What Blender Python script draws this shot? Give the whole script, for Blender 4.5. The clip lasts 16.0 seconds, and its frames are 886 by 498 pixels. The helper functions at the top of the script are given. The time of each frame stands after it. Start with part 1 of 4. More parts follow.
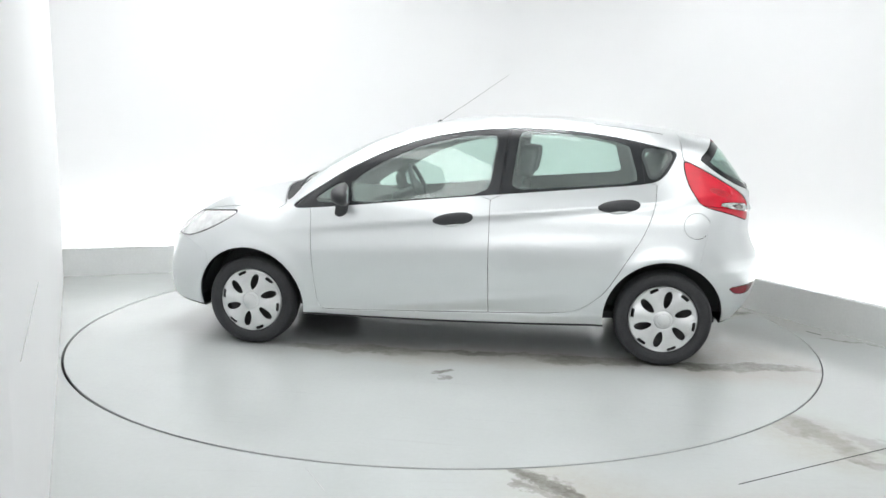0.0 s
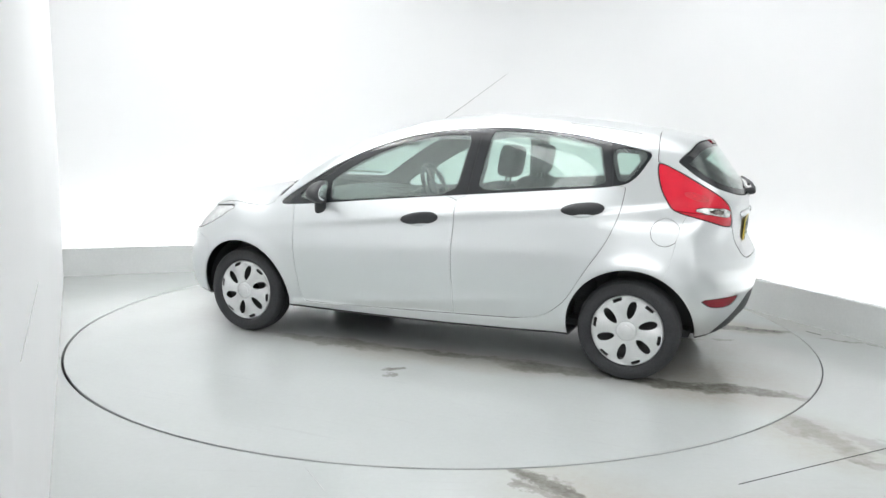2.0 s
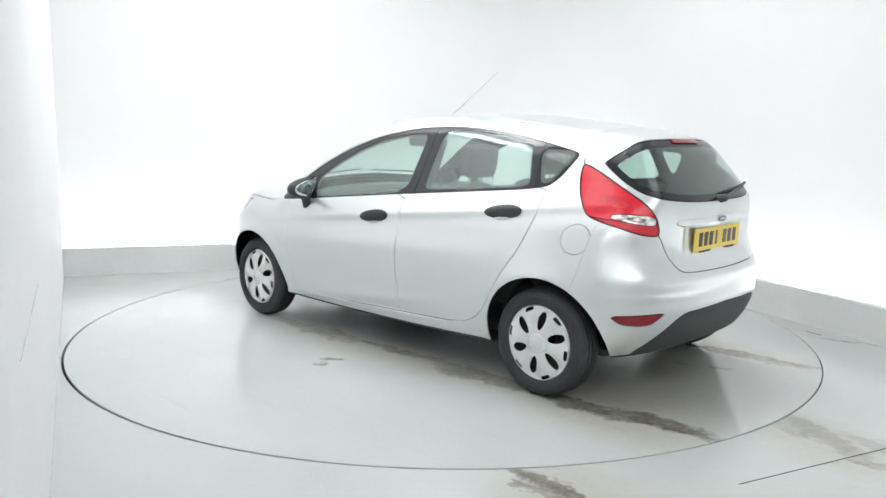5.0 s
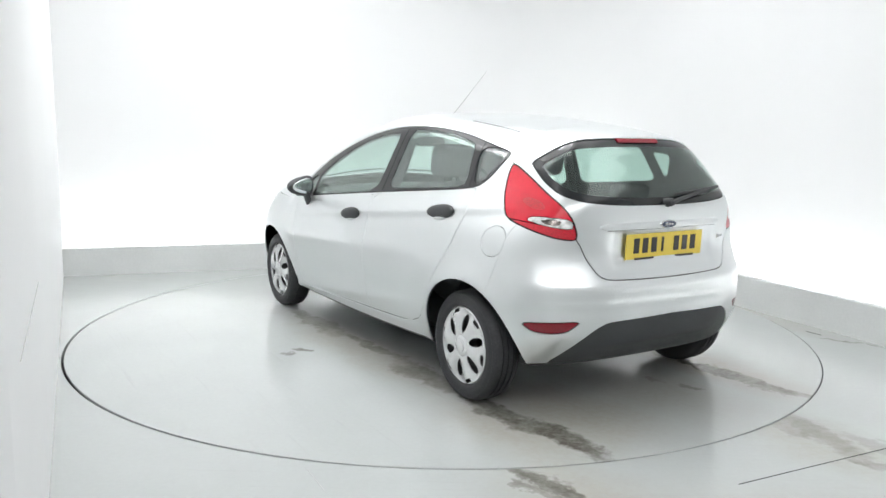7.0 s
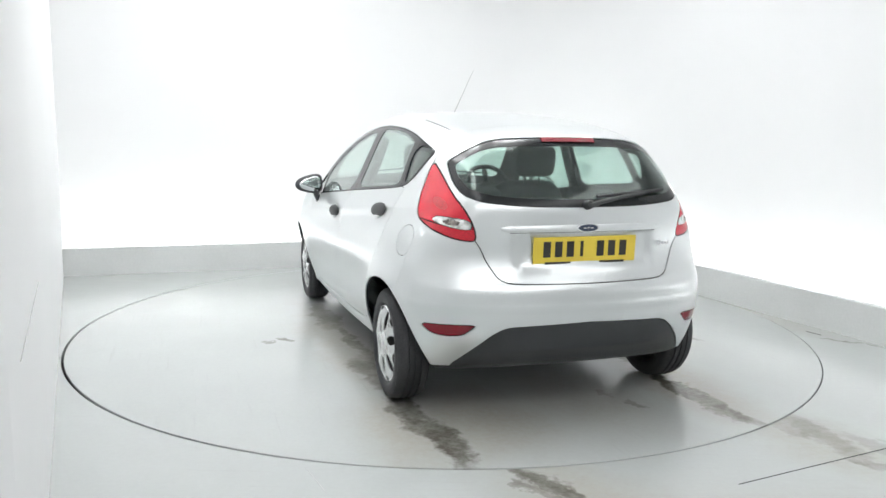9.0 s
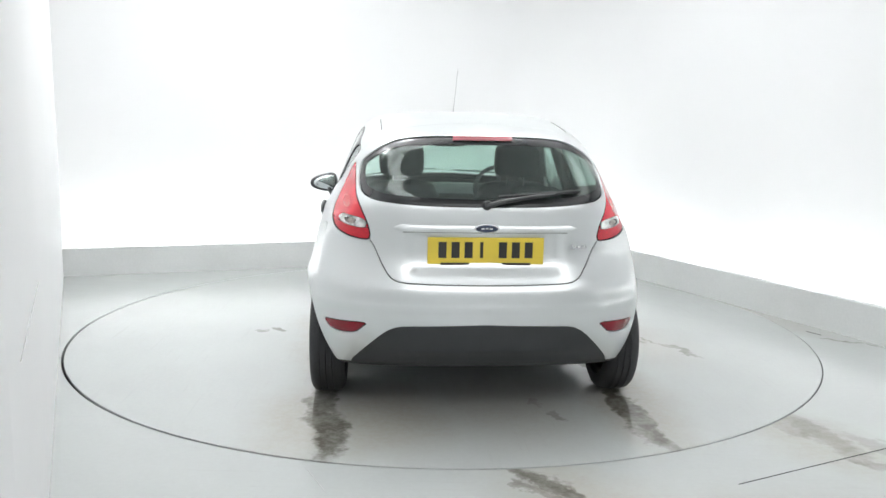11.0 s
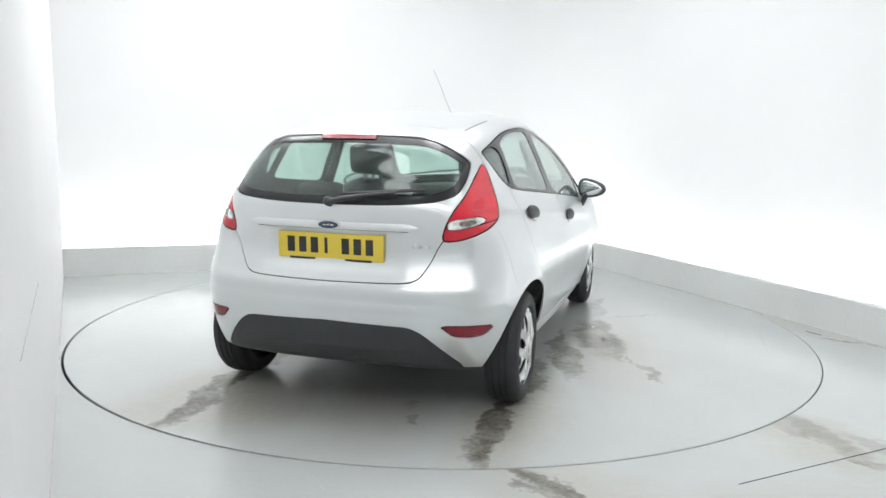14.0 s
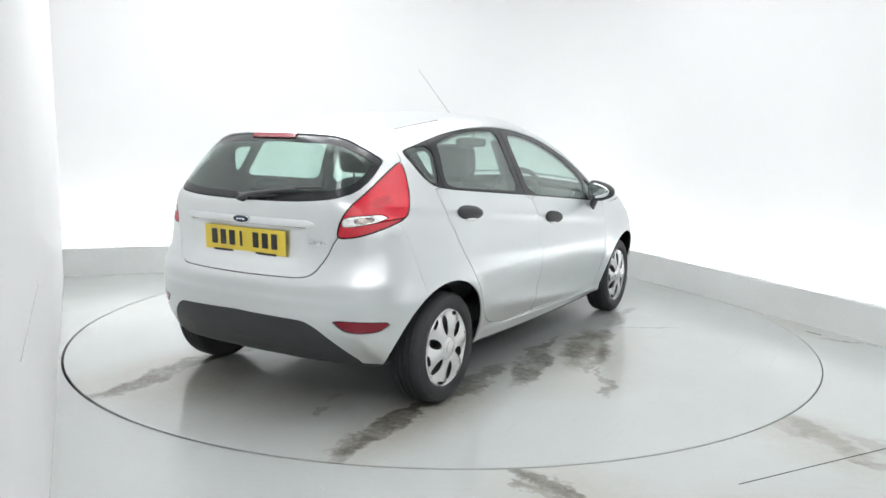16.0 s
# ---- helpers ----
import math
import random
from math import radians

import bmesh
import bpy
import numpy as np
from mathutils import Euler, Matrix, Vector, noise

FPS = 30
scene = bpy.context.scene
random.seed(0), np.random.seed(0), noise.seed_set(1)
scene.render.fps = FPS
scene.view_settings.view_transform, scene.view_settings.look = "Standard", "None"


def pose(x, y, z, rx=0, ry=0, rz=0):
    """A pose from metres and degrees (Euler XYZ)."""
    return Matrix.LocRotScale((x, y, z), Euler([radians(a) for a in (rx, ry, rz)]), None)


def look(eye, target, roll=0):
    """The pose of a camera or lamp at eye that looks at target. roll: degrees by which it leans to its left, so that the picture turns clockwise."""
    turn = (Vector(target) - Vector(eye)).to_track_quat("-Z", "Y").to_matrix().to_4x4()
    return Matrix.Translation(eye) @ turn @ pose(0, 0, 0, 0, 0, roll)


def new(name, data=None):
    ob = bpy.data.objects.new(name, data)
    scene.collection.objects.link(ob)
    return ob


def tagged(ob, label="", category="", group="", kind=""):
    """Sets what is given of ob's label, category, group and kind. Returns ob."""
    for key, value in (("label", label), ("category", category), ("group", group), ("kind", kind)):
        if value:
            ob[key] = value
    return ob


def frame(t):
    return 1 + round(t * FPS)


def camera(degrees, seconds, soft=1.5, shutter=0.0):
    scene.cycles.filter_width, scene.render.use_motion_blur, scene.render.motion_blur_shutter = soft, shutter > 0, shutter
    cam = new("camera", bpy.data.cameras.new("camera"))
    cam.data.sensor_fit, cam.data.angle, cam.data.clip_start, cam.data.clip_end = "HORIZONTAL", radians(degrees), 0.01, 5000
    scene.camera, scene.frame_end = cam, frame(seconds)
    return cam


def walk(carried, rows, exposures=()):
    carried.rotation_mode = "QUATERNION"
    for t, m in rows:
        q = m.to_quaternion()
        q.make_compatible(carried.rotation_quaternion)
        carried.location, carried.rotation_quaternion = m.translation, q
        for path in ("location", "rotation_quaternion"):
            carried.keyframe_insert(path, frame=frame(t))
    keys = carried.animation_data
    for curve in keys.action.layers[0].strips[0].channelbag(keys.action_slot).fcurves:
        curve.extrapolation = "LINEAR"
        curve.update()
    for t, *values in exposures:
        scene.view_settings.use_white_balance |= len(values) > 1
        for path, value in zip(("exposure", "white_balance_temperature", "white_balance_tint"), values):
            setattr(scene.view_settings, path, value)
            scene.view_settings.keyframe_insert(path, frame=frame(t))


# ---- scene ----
# ---------- camera: fixed on its stand ----------
EYE = Vector((0.0, -5.254, 1.298))
cam = camera(59.19, 16.0, soft=1.5)
CAM_POSE = look(EYE, EYE + Vector((-0.00188, 0.98909, -0.14728)), 0.92)
walk(cam, [(0.0, CAM_POSE), (16.0, CAM_POSE)])

# ---------- turntable: the disc and the car turn together ----------
TURN_START, TURN_RATE = 171.05, -6.979      # degrees, degrees per second
CAR_OFF = (-0.150, -0.039)                  # car's middle on the disc


def disc_pose(t):
    return pose(0, 0, 0, 0, 0, TURN_START + TURN_RATE * t)


def car_pose(t):
    return disc_pose(t) @ pose(CAR_OFF[0], CAR_OFF[1], 0.002)


# ---------- light ----------
world = bpy.data.worlds.new("world")
world.use_nodes = True
world.node_tree.nodes["Background"].inputs[0].default_value = (0.9, 0.95, 1.0, 1)
world.node_tree.nodes["Background"].inputs[1].default_value = 0.05
scene.world = world
scene.view_settings.exposure = 0.43


# ---------- the car's outer form: where soft limits on top, sides, front, rear and floor meet ----------
def spline(xs, ys):
    """A smooth curve through a few control values, straight beyond its ends."""
    xs, ys = np.array(xs, float), np.array(ys, float)
    d = np.diff(ys) / np.diff(xs)
    m = np.concatenate([[d[0]], (d[1:] * np.diff(xs)[:-1] + d[:-1] * np.diff(xs)[1:]) / (xs[2:] - xs[:-2]), [d[-1]]])

    def at(x):
        x = np.asarray(x, float)
        i = np.clip(np.searchsorted(xs, x) - 1, 0, len(xs) - 2)
        h = xs[i + 1] - xs[i]
        t = (np.clip(x, xs[0], xs[-1]) - xs[i]) / h
        v = ((2 * t ** 3 - 3 * t ** 2 + 1) * ys[i] + (t ** 3 - 2 * t ** 2 + t) * h * m[i]
             + (3 * t ** 2 - 2 * t ** 3) * ys[i + 1] + (t ** 3 - t ** 2) * h * m[i + 1])
        return v + np.where(x < xs[0], (x - xs[0]) * m[0], 0) + np.where(x > xs[-1], (x - xs[-1]) * m[-1], 0)
    return at


TOP = spline([-1.62, -1.35, -1.03, -0.67, -0.3, 0.0, 0.30, 0.53, 0.85, 1.04, 1.16, 1.39, 1.69, 1.90, 2.05],
             [1.270, 1.331, 1.375, 1.410, 1.420, 1.402, 1.342, 1.279, 1.127, 1.003, 0.962, 0.921, 0.811, 0.723, 0.618])
CROWN = spline([-1.6, -1.0, -0.3, 0.3, 0.8, 1.05, 1.25, 2.0], [0.221, 0.171, 0.098, 0.128, 0.224, 0.248, 0.117, 0.184])
WIDE = spline([-1.75, -1.5, -1.2, -0.8, -0.2, 0.4, 0.9, 1.3, 1.7, 1.95],
              [0.656, 0.742, 0.794, 0.802, 0.824, 0.837, 0.845, 0.849, 0.771, 0.624])
LEAN = spline([0.15, 0.22, 0.3, 0.45, 0.6, 0.75, 0.85, 0.95, 1.05, 1.15, 1.25, 1.35, 1.45],
              [-0.086, -0.069, -0.037, 0.004, 0.015, -0.011, -0.035, -0.080, -0.124, -0.168, -0.215, -0.264, -0.323])
REAR = spline([0.20, 0.30, 0.38, 0.47, 0.56, 0.62, 0.67, 0.75, 0.85, 0.92, 0.98, 1.10, 1.20, 1.27, 1.32, 1.45],
              [-1.681, -1.755, -1.798, -1.821, -1.813, -1.813, -1.789, -1.761, -1.758, -1.757, -1.751, -1.673, -1.601, -1.566, -1.576, -1.600])
NOSE = spline([0.15, 0.25, 0.4, 0.55, 0.68, 0.78, 0.9], [1.921, 1.974, 1.992, 1.968, 1.914, 1.825, 1.678])
FLOOR = spline([-1.8, -1.5, -1.0, 0.8, 1.5, 2.0], [0.268, 0.222, 0.200, 0.185, 0.20, 0.215])
TUCK = spline([-1.6, -1.1, -0.5, 0.2, 0.7, 1.2], [0.148, 0.003, -0.045, -0.015, -0.033, 0.020])   # how far the cabin draws in, per metre above the waist
REAR_PLAN, FRONT_PLAN = (0.115, 0.523), (0.273, 0.504)
AXLE_F, AXLE_R, HUB_Z, WHEEL_R, ARCH_R = 1.222, -1.222, 0.272, 0.272, 0.335
ARCH_Z = 0.268


def soft_max(a, b, k):
    h = np.maximum(k - np.abs(a - b), 0) / k
    return np.maximum(a, b) + h * h * k * 0.25


def crease_z(x):
    return 0.820 - 0.100 * x


def ridge(d, up, down):
    """A pressed edge: it falls off slowly above and sharply below."""
    return np.where(d > 0, np.exp((0.007 - np.sqrt(np.maximum(d, 0) ** 2 + 0.007 ** 2)) / up), np.exp(-(np.minimum(d, 0) / down) ** 2))


def car_form(p):
    x, y, z = p[..., 0], np.abs(p[..., 1]), p[..., 2]
    w = WIDE(x) + LEAN(z) - TUCK(x) * np.log1p(np.exp((z - 0.78) / 0.04)) * 0.04
    along = np.exp(-((x + 0.30) / 1.12) ** 6)
    w = w + 0.013 / (1 + np.exp(np.clip((z - crease_z(x)) / 0.045, -30, 30))) * np.exp(-((x + 0.2) / 1.1) ** 4) - 0.004
    w = w + 0.0145 * ridge(z - crease_z(x), 0.10, 0.030) * along
    w = w - 0.014 * np.exp(-((z - 0.40 + 0.05 * x) / 0.07) ** 2) * np.exp(-((x + 0.05) / 0.75) ** 4)
    w = w + 0.004 * np.exp(-((z - 0.64 + 0.05 * x) / 0.05) ** 2) * np.exp(-(x / 0.95) ** 6)
    w = w + 0.013 * ridge(z - 0.322 + 0.115 * x, 0.045, 0.042) * np.exp(-((x - 0.08) / 0.74) ** 6)
    w = w + 0.012 / (1 + np.exp(np.clip((z - 0.2570 + 0.0205 * x) / 0.004, -30, 30))) * np.exp(-(x / 0.90) ** 10)
    shelf = 0.007 * ridge(z - 0.548, 0.05, 0.03)
    w = w + shelf / (1 + np.exp(np.clip((x + 1.52) / 0.03, -30, 30)))
    for ax in (AXLE_F, AXLE_R):
        r = np.hypot(x - ax, z - ARCH_Z)
        w = w + 0.016 * np.exp(-((r - ARCH_R) / 0.055) ** 2) * (z < 0.9)
    side = y - w
    top = (z - (TOP(x) - CROWN(x) * y * y)) * 0.95
    xr = REAR(z) + REAR_PLAN[0] * y ** 2 + REAR_PLAN[1] * y ** 4
    pocket = 0.016 / ((1 + np.exp((y - 0.33) / 0.012)) * (1 + np.exp((z - 0.875) / 0.007)) * (1 + np.exp((0.70 - z) / 0.012)))
    xr = xr - shelf - 0.010 * ridge(z - 0.352 + 0.05 * y * y, 0.05, 0.03) / (1 + np.exp((y - 0.40) / 0.03))
    rear = xr + pocket - x
    front = x - (NOSE(z) - FRONT_PLAN[0] * y ** 2 - FRONT_PLAN[1] * y ** 4)
    under = FLOOR(x) - z
    f = soft_max(side, top, 0.13)
    f = soft_max(f, rear, 0.075)
    f = soft_max(f, front, 0.12)
    return soft_max(f, under, 0.03)


def form_normal(p, e=2e-4):
    g = np.stack([car_form(p + e * a) - car_form(p - e * a) for a in np.eye(3)], -1) / (2 * e)
    return g


def settle(p, rounds=4):
    """Move points on to the form's skin."""
    for _ in range(rounds):
        g = form_normal(p)
        p = p - car_form(p)[..., None] * g / np.maximum((g * g).sum(-1, keepdims=True), 1e-6)
    return p


def skin(lo, hi, step):
    """The form's skin as an even net of quads, cut into triangles."""
    n = [int(round((b - a) / step)) + 1 for a, b in zip(lo, hi)]
    axes = [a + step * np.arange(k) for a, k in zip(lo, n)]
    grid = np.stack(np.meshgrid(*axes, indexing="ij"), -1)
    f = car_form(grid)
    inside = f < 0
    c = np.zeros(np.array(n) - 1, int)
    for i in (0, 1):
        for j in (0, 1):
            for k in (0, 1):
                c += inside[i:n[0] - 1 + i, j:n[1] - 1 + j, k:n[2] - 1 + k]
    cell = (c > 0) & (c < 8)
    index = np.full(c.shape, -1)
    index[cell] = np.arange(cell.sum())
    verts = settle(grid[:-1, :-1, :-1][cell] + step / 2, 6)
    tris = []
    for a in range(3):
        b, d = (a + 1) % 3, (a + 2) % 3
        s0, s1 = [slice(None)] * 3, [slice(None)] * 3
        s0[a], s1[a] = slice(0, n[a] - 1), slice(1, n[a])
        cross = inside[tuple(s0)] != inside[tuple(s1)]
        out = inside[tuple(s0)]
        pts = np.argwhere(cross)
        pts = pts[(pts[:, b] > 0) & (pts[:, d] > 0) & (pts[:, b] < n[b] - 1) & (pts[:, d] < n[d] - 1)]
        eb, ed = np.eye(3, dtype=int)[b], np.eye(3, dtype=int)[d]
        q = np.stack([index[tuple((pts - ob).T)] for ob in (eb + ed, ed, 0 * eb, eb)], 1)
        flip = ~out[tuple(pts.T)]
        q[flip] = q[flip][:, ::-1]
        tris += [q[:, [0, 1, 2]], q[:, [0, 2, 3]]]
    return verts, np.concatenate(tris)
# ---------- materials ----------
def material(name, colour, rough=0.5, metal=0.0, coat=0.0, grain=0.0, grain_scale=60.0, bump=0.0, bump_scale=200.0,
             blotch=0.0, blotch_scale=3.0, rough_vary=0.0, spec=0.5):
    """A painted or moulded surface with grain and blotches, in the object's own metres."""
    m = bpy.data.materials.new(name)
    m.use_nodes = True
    nt = m.node_tree
    b = nt.nodes["Principled BSDF"]
    b.inputs["Base Color"].default_value = (*colour, 1)
    b.inputs["Roughness"].default_value = rough
    b.inputs["Metallic"].default_value = metal
    b.inputs["Coat Weight"].default_value = coat
    b.inputs["Coat Roughness"].default_value = 0.04
    b.inputs["Specular IOR Level"].default_value = spec
    tc = nt.nodes.new("ShaderNodeTexCoord")

    def noise_at(scale, detail=4.0):
        n = nt.nodes.new("ShaderNodeTexNoise")
        n.inputs["Scale"].default_value, n.inputs["Detail"].default_value = scale, detail
        nt.links.new(tc.outputs["Object"], n.inputs["Vector"])
        return n.outputs["Fac"]

    last = None
    for amount, scale in ((grain, grain_scale), (blotch, blotch_scale)):
        if amount:
            r = nt.nodes.new("ShaderNodeMapRange")
            r.inputs["From Min"].default_value, r.inputs["From Max"].default_value = 0.3, 0.7
            r.inputs["To Min"].default_value, r.inputs["To Max"].default_value = 1 - amount, 1 + amount * 0.6
            nt.links.new(noise_at(scale), r.inputs["Value"])
            mul = nt.nodes.new("ShaderNodeVectorMath")
            mul.operation = "SCALE"
            if last is None:
                mul.inputs[0].default_value = colour
            else:
                nt.links.new(last, mul.inputs[0])
            nt.links.new(r.outputs["Result"], mul.inputs["Scale"])
            last = mul.outputs[0]
    if last is not None:
        nt.links.new(last, b.inputs["Base Color"])
    if rough_vary:
        r = nt.nodes.new("ShaderNodeMapRange")
        r.inputs["To Min"].default_value, r.inputs["To Max"].default_value = max(rough - rough_vary, 0.02), rough + rough_vary
        nt.links.new(noise_at(blotch_scale * 2.3), r.inputs["Value"])
        nt.links.new(r.outputs["Result"], b.inputs["Roughness"])
    if bump:
        bp = nt.nodes.new("ShaderNodeBump")
        bp.inputs["Strength"].default_value, bp.inputs["Distance"].default_value = bump, 0.002
        nt.links.new(noise_at(bump_scale), bp.inputs["Height"])
        nt.links.new(bp.outputs["Normal"], b.inputs["Normal"])
    return m


def glass_material(name, tint, gloss=1.0, dust_haze=0.07):
    """Thin clear pane: it lets light through, tinted, and mirrors at grazing angles."""
    m = bpy.data.materials.new(name)
    m.use_nodes = True
    nt = m.node_tree
    nt.nodes.clear()
    out, mix = nt.nodes.new("ShaderNodeOutputMaterial"), nt.nodes.new("ShaderNodeMixShader")
    clear, shine, facing = nt.nodes.new("ShaderNodeBsdfTransparent"), nt.nodes.new("ShaderNodeBsdfGlossy"), nt.nodes.new("ShaderNodeLayerWeight")
    clear.inputs["Color"].default_value = (*tint, 1)
    shine.inputs["Roughness"].default_value = 0.02
    shine.inputs["Color"].default_value = (gloss, gloss, gloss, 1)
    facing.inputs["Blend"].default_value = 0.5
    power, scale = nt.nodes.new("ShaderNodeMath"), nt.nodes.new("ShaderNodeMath")
    power.operation, scale.operation = "POWER", "MULTIPLY_ADD"
    power.inputs[1].default_value, scale.inputs[1].default_value, scale.inputs[2].default_value = 5.0, 0.95, 0.05
    nt.links.new(facing.outputs["Facing"], power.inputs[0])
    nt.links.new(power.outputs[0], scale.inputs[0])
    nt.links.new(scale.outputs[0], mix.inputs[0])
    nt.links.new(clear.outputs[0], mix.inputs[1])
    nt.links.new(shine.outputs[0], mix.inputs[2])
    # a pale film on the pane: dust, plus painted haze for washed-out reflections
    film, film_mix, tc, cloud, amount = (nt.nodes.new(k) for k in ("ShaderNodeBsdfDiffuse", "ShaderNodeMixShader", "ShaderNodeTexCoord", "ShaderNodeTexNoise", "ShaderNodeMapRange"))
    film.inputs["Color"].default_value = (0.72, 0.78, 0.76, 1)
    cloud.inputs["Scale"].default_value = 3.0
    amount.inputs["To Min"].default_value, amount.inputs["To Max"].default_value = dust_haze * 0.5, dust_haze * 1.5
    nt.links.new(tc.outputs["Object"], cloud.inputs["Vector"])
    nt.links.new(cloud.outputs["Fac"], amount.inputs["Value"])
    nt.links.new(amount.outputs["Result"], film_mix.inputs[0])
    nt.links.new(mix.outputs[0], film_mix.inputs[1])
    nt.links.new(film.outputs[0], film_mix.inputs[2])
    nt.links.new(film_mix.outputs[0], out.inputs["Surface"])
    return m


def glow_material(name, colour, strength):
    m = bpy.data.materials.new(name)
    m.use_nodes = True
    b = m.node_tree.nodes["Principled BSDF"]
    b.inputs["Base Color"].default_value = (*colour, 1)
    b.inputs["Emission Color"].default_value = (*colour, 1)
    b.inputs["Emission Strength"].default_value = strength
    return m


def floor_material(name, stains, washes=()):
    """Grey gloss floor paint with scuffs; stains of wet dirt and broad tan washes:
    rows of (x, y, half length, half width, turn, depth) in the object's metres."""
    m = bpy.data.materials.new(name)
    m.use_nodes = True
    nt = m.node_tree
    b = nt.nodes["Principled BSDF"]
    tc = nt.nodes.new("ShaderNodeTexCoord")

    def node(kind, **kw):
        n = nt.nodes.new(kind)
        for k, v in kw.items():
            n.inputs[k.replace("_", " ")].default_value = v
        return n

    def math_node(op, a, c=None, clamp=False):
        n = nt.nodes.new("ShaderNodeMath")
        n.operation, n.use_clamp = op, clamp
        for i, v in enumerate((a, c)):
            if v is None:
                continue
            if isinstance(v, (int, float)):
                n.inputs[i].default_value = v
            else:
                nt.links.new(v, n.inputs[i])
        return n.outputs[0]

    def noise_at(scale, detail=5.0, rough=0.55):
        n = node("ShaderNodeTexNoise", Scale=scale, Detail=detail, Roughness=rough)
        nt.links.new(tc.outputs["Object"], n.inputs["Vector"])
        return n.outputs["Fac"]

    cloud, mid, fine = noise_at(0.9), noise_at(5.0), noise_at(45.0)
    warp = nt.nodes.new("ShaderNodeTexNoise")
    warp.inputs["Scale"].default_value, warp.inputs["Detail"].default_value = 4.0, 4.0
    nt.links.new(tc.outputs["Object"], warp.inputs["Vector"])
    off = nt.nodes.new("ShaderNodeVectorMath")
    off.operation = "MULTIPLY_ADD"
    off.inputs[1].default_value, off.inputs[2].default_value = (0.30, 0.30, 0), (-0.15, -0.15, 0)
    nt.links.new(warp.outputs["Color"], off.inputs[0])
    place = nt.nodes.new("ShaderNodeVectorMath")
    nt.links.new(tc.outputs["Object"], place.inputs[0])
    nt.links.new(off.outputs[0], place.inputs[1])
    fray = nt.nodes.new("ShaderNodeTexNoise")
    fray.inputs["Scale"].default_value, fray.inputs["Detail"].default_value, fray.inputs["Roughness"].default_value = 19.0, 5.0, 0.65
    nt.links.new(tc.outputs["Object"], fray.inputs["Vector"])
    off2 = nt.nodes.new("ShaderNodeVectorMath")
    off2.operation = "MULTIPLY_ADD"
    off2.inputs[1].default_value, off2.inputs[2].default_value = (0.11, 0.11, 0), (-0.055, -0.055, 0)
    nt.links.new(fray.outputs["Color"], off2.inputs[0])
    frayed = nt.nodes.new("ShaderNodeVectorMath")
    nt.links.new(place.outputs[0], frayed.inputs[0])
    nt.links.new(off2.outputs[0], frayed.inputs[1])

    def spread(rows, lo, hi, at):
        """The strongest of a set of frayed ovals."""
        total = None
        for x, y, a, c, turn, depth in rows:
            mp = nt.nodes.new("ShaderNodeMapping")
            mp.vector_type = "TEXTURE"
            mp.inputs["Location"].default_value = (x, y, 0)
            mp.inputs["Rotation"].default_value = (0, 0, radians(turn))
            mp.inputs["Scale"].default_value = (a, c, 1000)
            nt.links.new(at, mp.inputs["Vector"])
            ln = nt.nodes.new("ShaderNodeVectorMath")
            ln.operation = "LENGTH"
            nt.links.new(mp.outputs[0], ln.inputs[0])
            mr = node("ShaderNodeMapRange", From_Min=lo, From_Max=hi, To_Min=0.0, To_Max=depth)
            mr.interpolation_type = "SMOOTHSTEP"
            nt.links.new(ln.outputs["Value"], mr.inputs["Value"])
            total = mr.outputs[0] if total is None else math_node("MAXIMUM", total, mr.outputs[0])
        return total if total is not None else math_node("MULTIPLY", cloud, 0.0)

    def blend(a, c, factor):
        mix = nt.nodes.new("ShaderNodeMix")
        mix.data_type = "RGBA"
        for v, key in ((a, "A"), (c, "B")):
            if isinstance(v, tuple):
                mix.inputs[key].default_value = (*v, 1)
            else:
                nt.links.new(v, mix.inputs[key])
        nt.links.new(factor, mix.inputs["Factor"])
        return mix.outputs["Result"]

    ramp = node("ShaderNodeMapRange", From_Min=0.36, From_Max=0.60)
    nt.links.new(mid, ramp.inputs["Value"])
    speck = node("ShaderNodeMapRange", From_Min=0.40, From_Max=0.62)
    nt.links.new(noise_at(26.0, 6.0, 0.7), speck.inputs["Value"])
    stain = spread(stains, 1.12, 0.62, frayed.outputs[0])
    patchy = math_node("ADD", math_node("MULTIPLY", ramp.outputs[0], 0.45), math_node("ADD", math_node("MULTIPLY", speck.outputs[0], 0.25), 0.42))
    dirt = math_node("MULTIPLY", stain, patchy, True)
    wash = math_node("MULTIPLY", spread(washes, 1.2, 0.2, place.outputs[0]), math_node("ADD", math_node("MULTIPLY", speck.outputs[0], 0.3), 0.7), True)
    # faint swept scuffs across the paint
    sweep = nt.nodes.new("ShaderNodeMapping")
    sweep.inputs["Rotation"].default_value, sweep.inputs["Scale"].default_value = (0, 0, radians(28)), (1.2, 22, 1)
    nt.links.new(tc.outputs["Object"], sweep.inputs["Vector"])
    streak = node("ShaderNodeTexNoise", Scale=1.3, Detail=6.0, Roughness=0.6)
    nt.links.new(sweep.outputs[0], streak.inputs["Vector"])
    scuff = node("ShaderNodeMapRange", From_Min=0.60, From_Max=0.74, To_Min=0.0, To_Max=0.10)
    nt.links.new(streak.outputs["Fac"], scuff.inputs["Value"])
    tint = blend(FLOOR_GREY, (0.375, 0.350, 0.295), wash)
    tint = blend(tint, (0.22, 0.21, 0.19), scuff.outputs[0])
    tint = blend(tint, (0.125, 0.118, 0.098), dirt)
    vary = math_node("ADD", math_node("MULTIPLY", cloud, 0.20), math_node("ADD", math_node("MULTIPLY", fine, 0.07), 0.865))
    mul = nt.nodes.new("ShaderNodeVectorMath")
    mul.operation = "SCALE"
    nt.links.new(tint, mul.inputs[0])
    nt.links.new(vary, mul.inputs["Scale"])
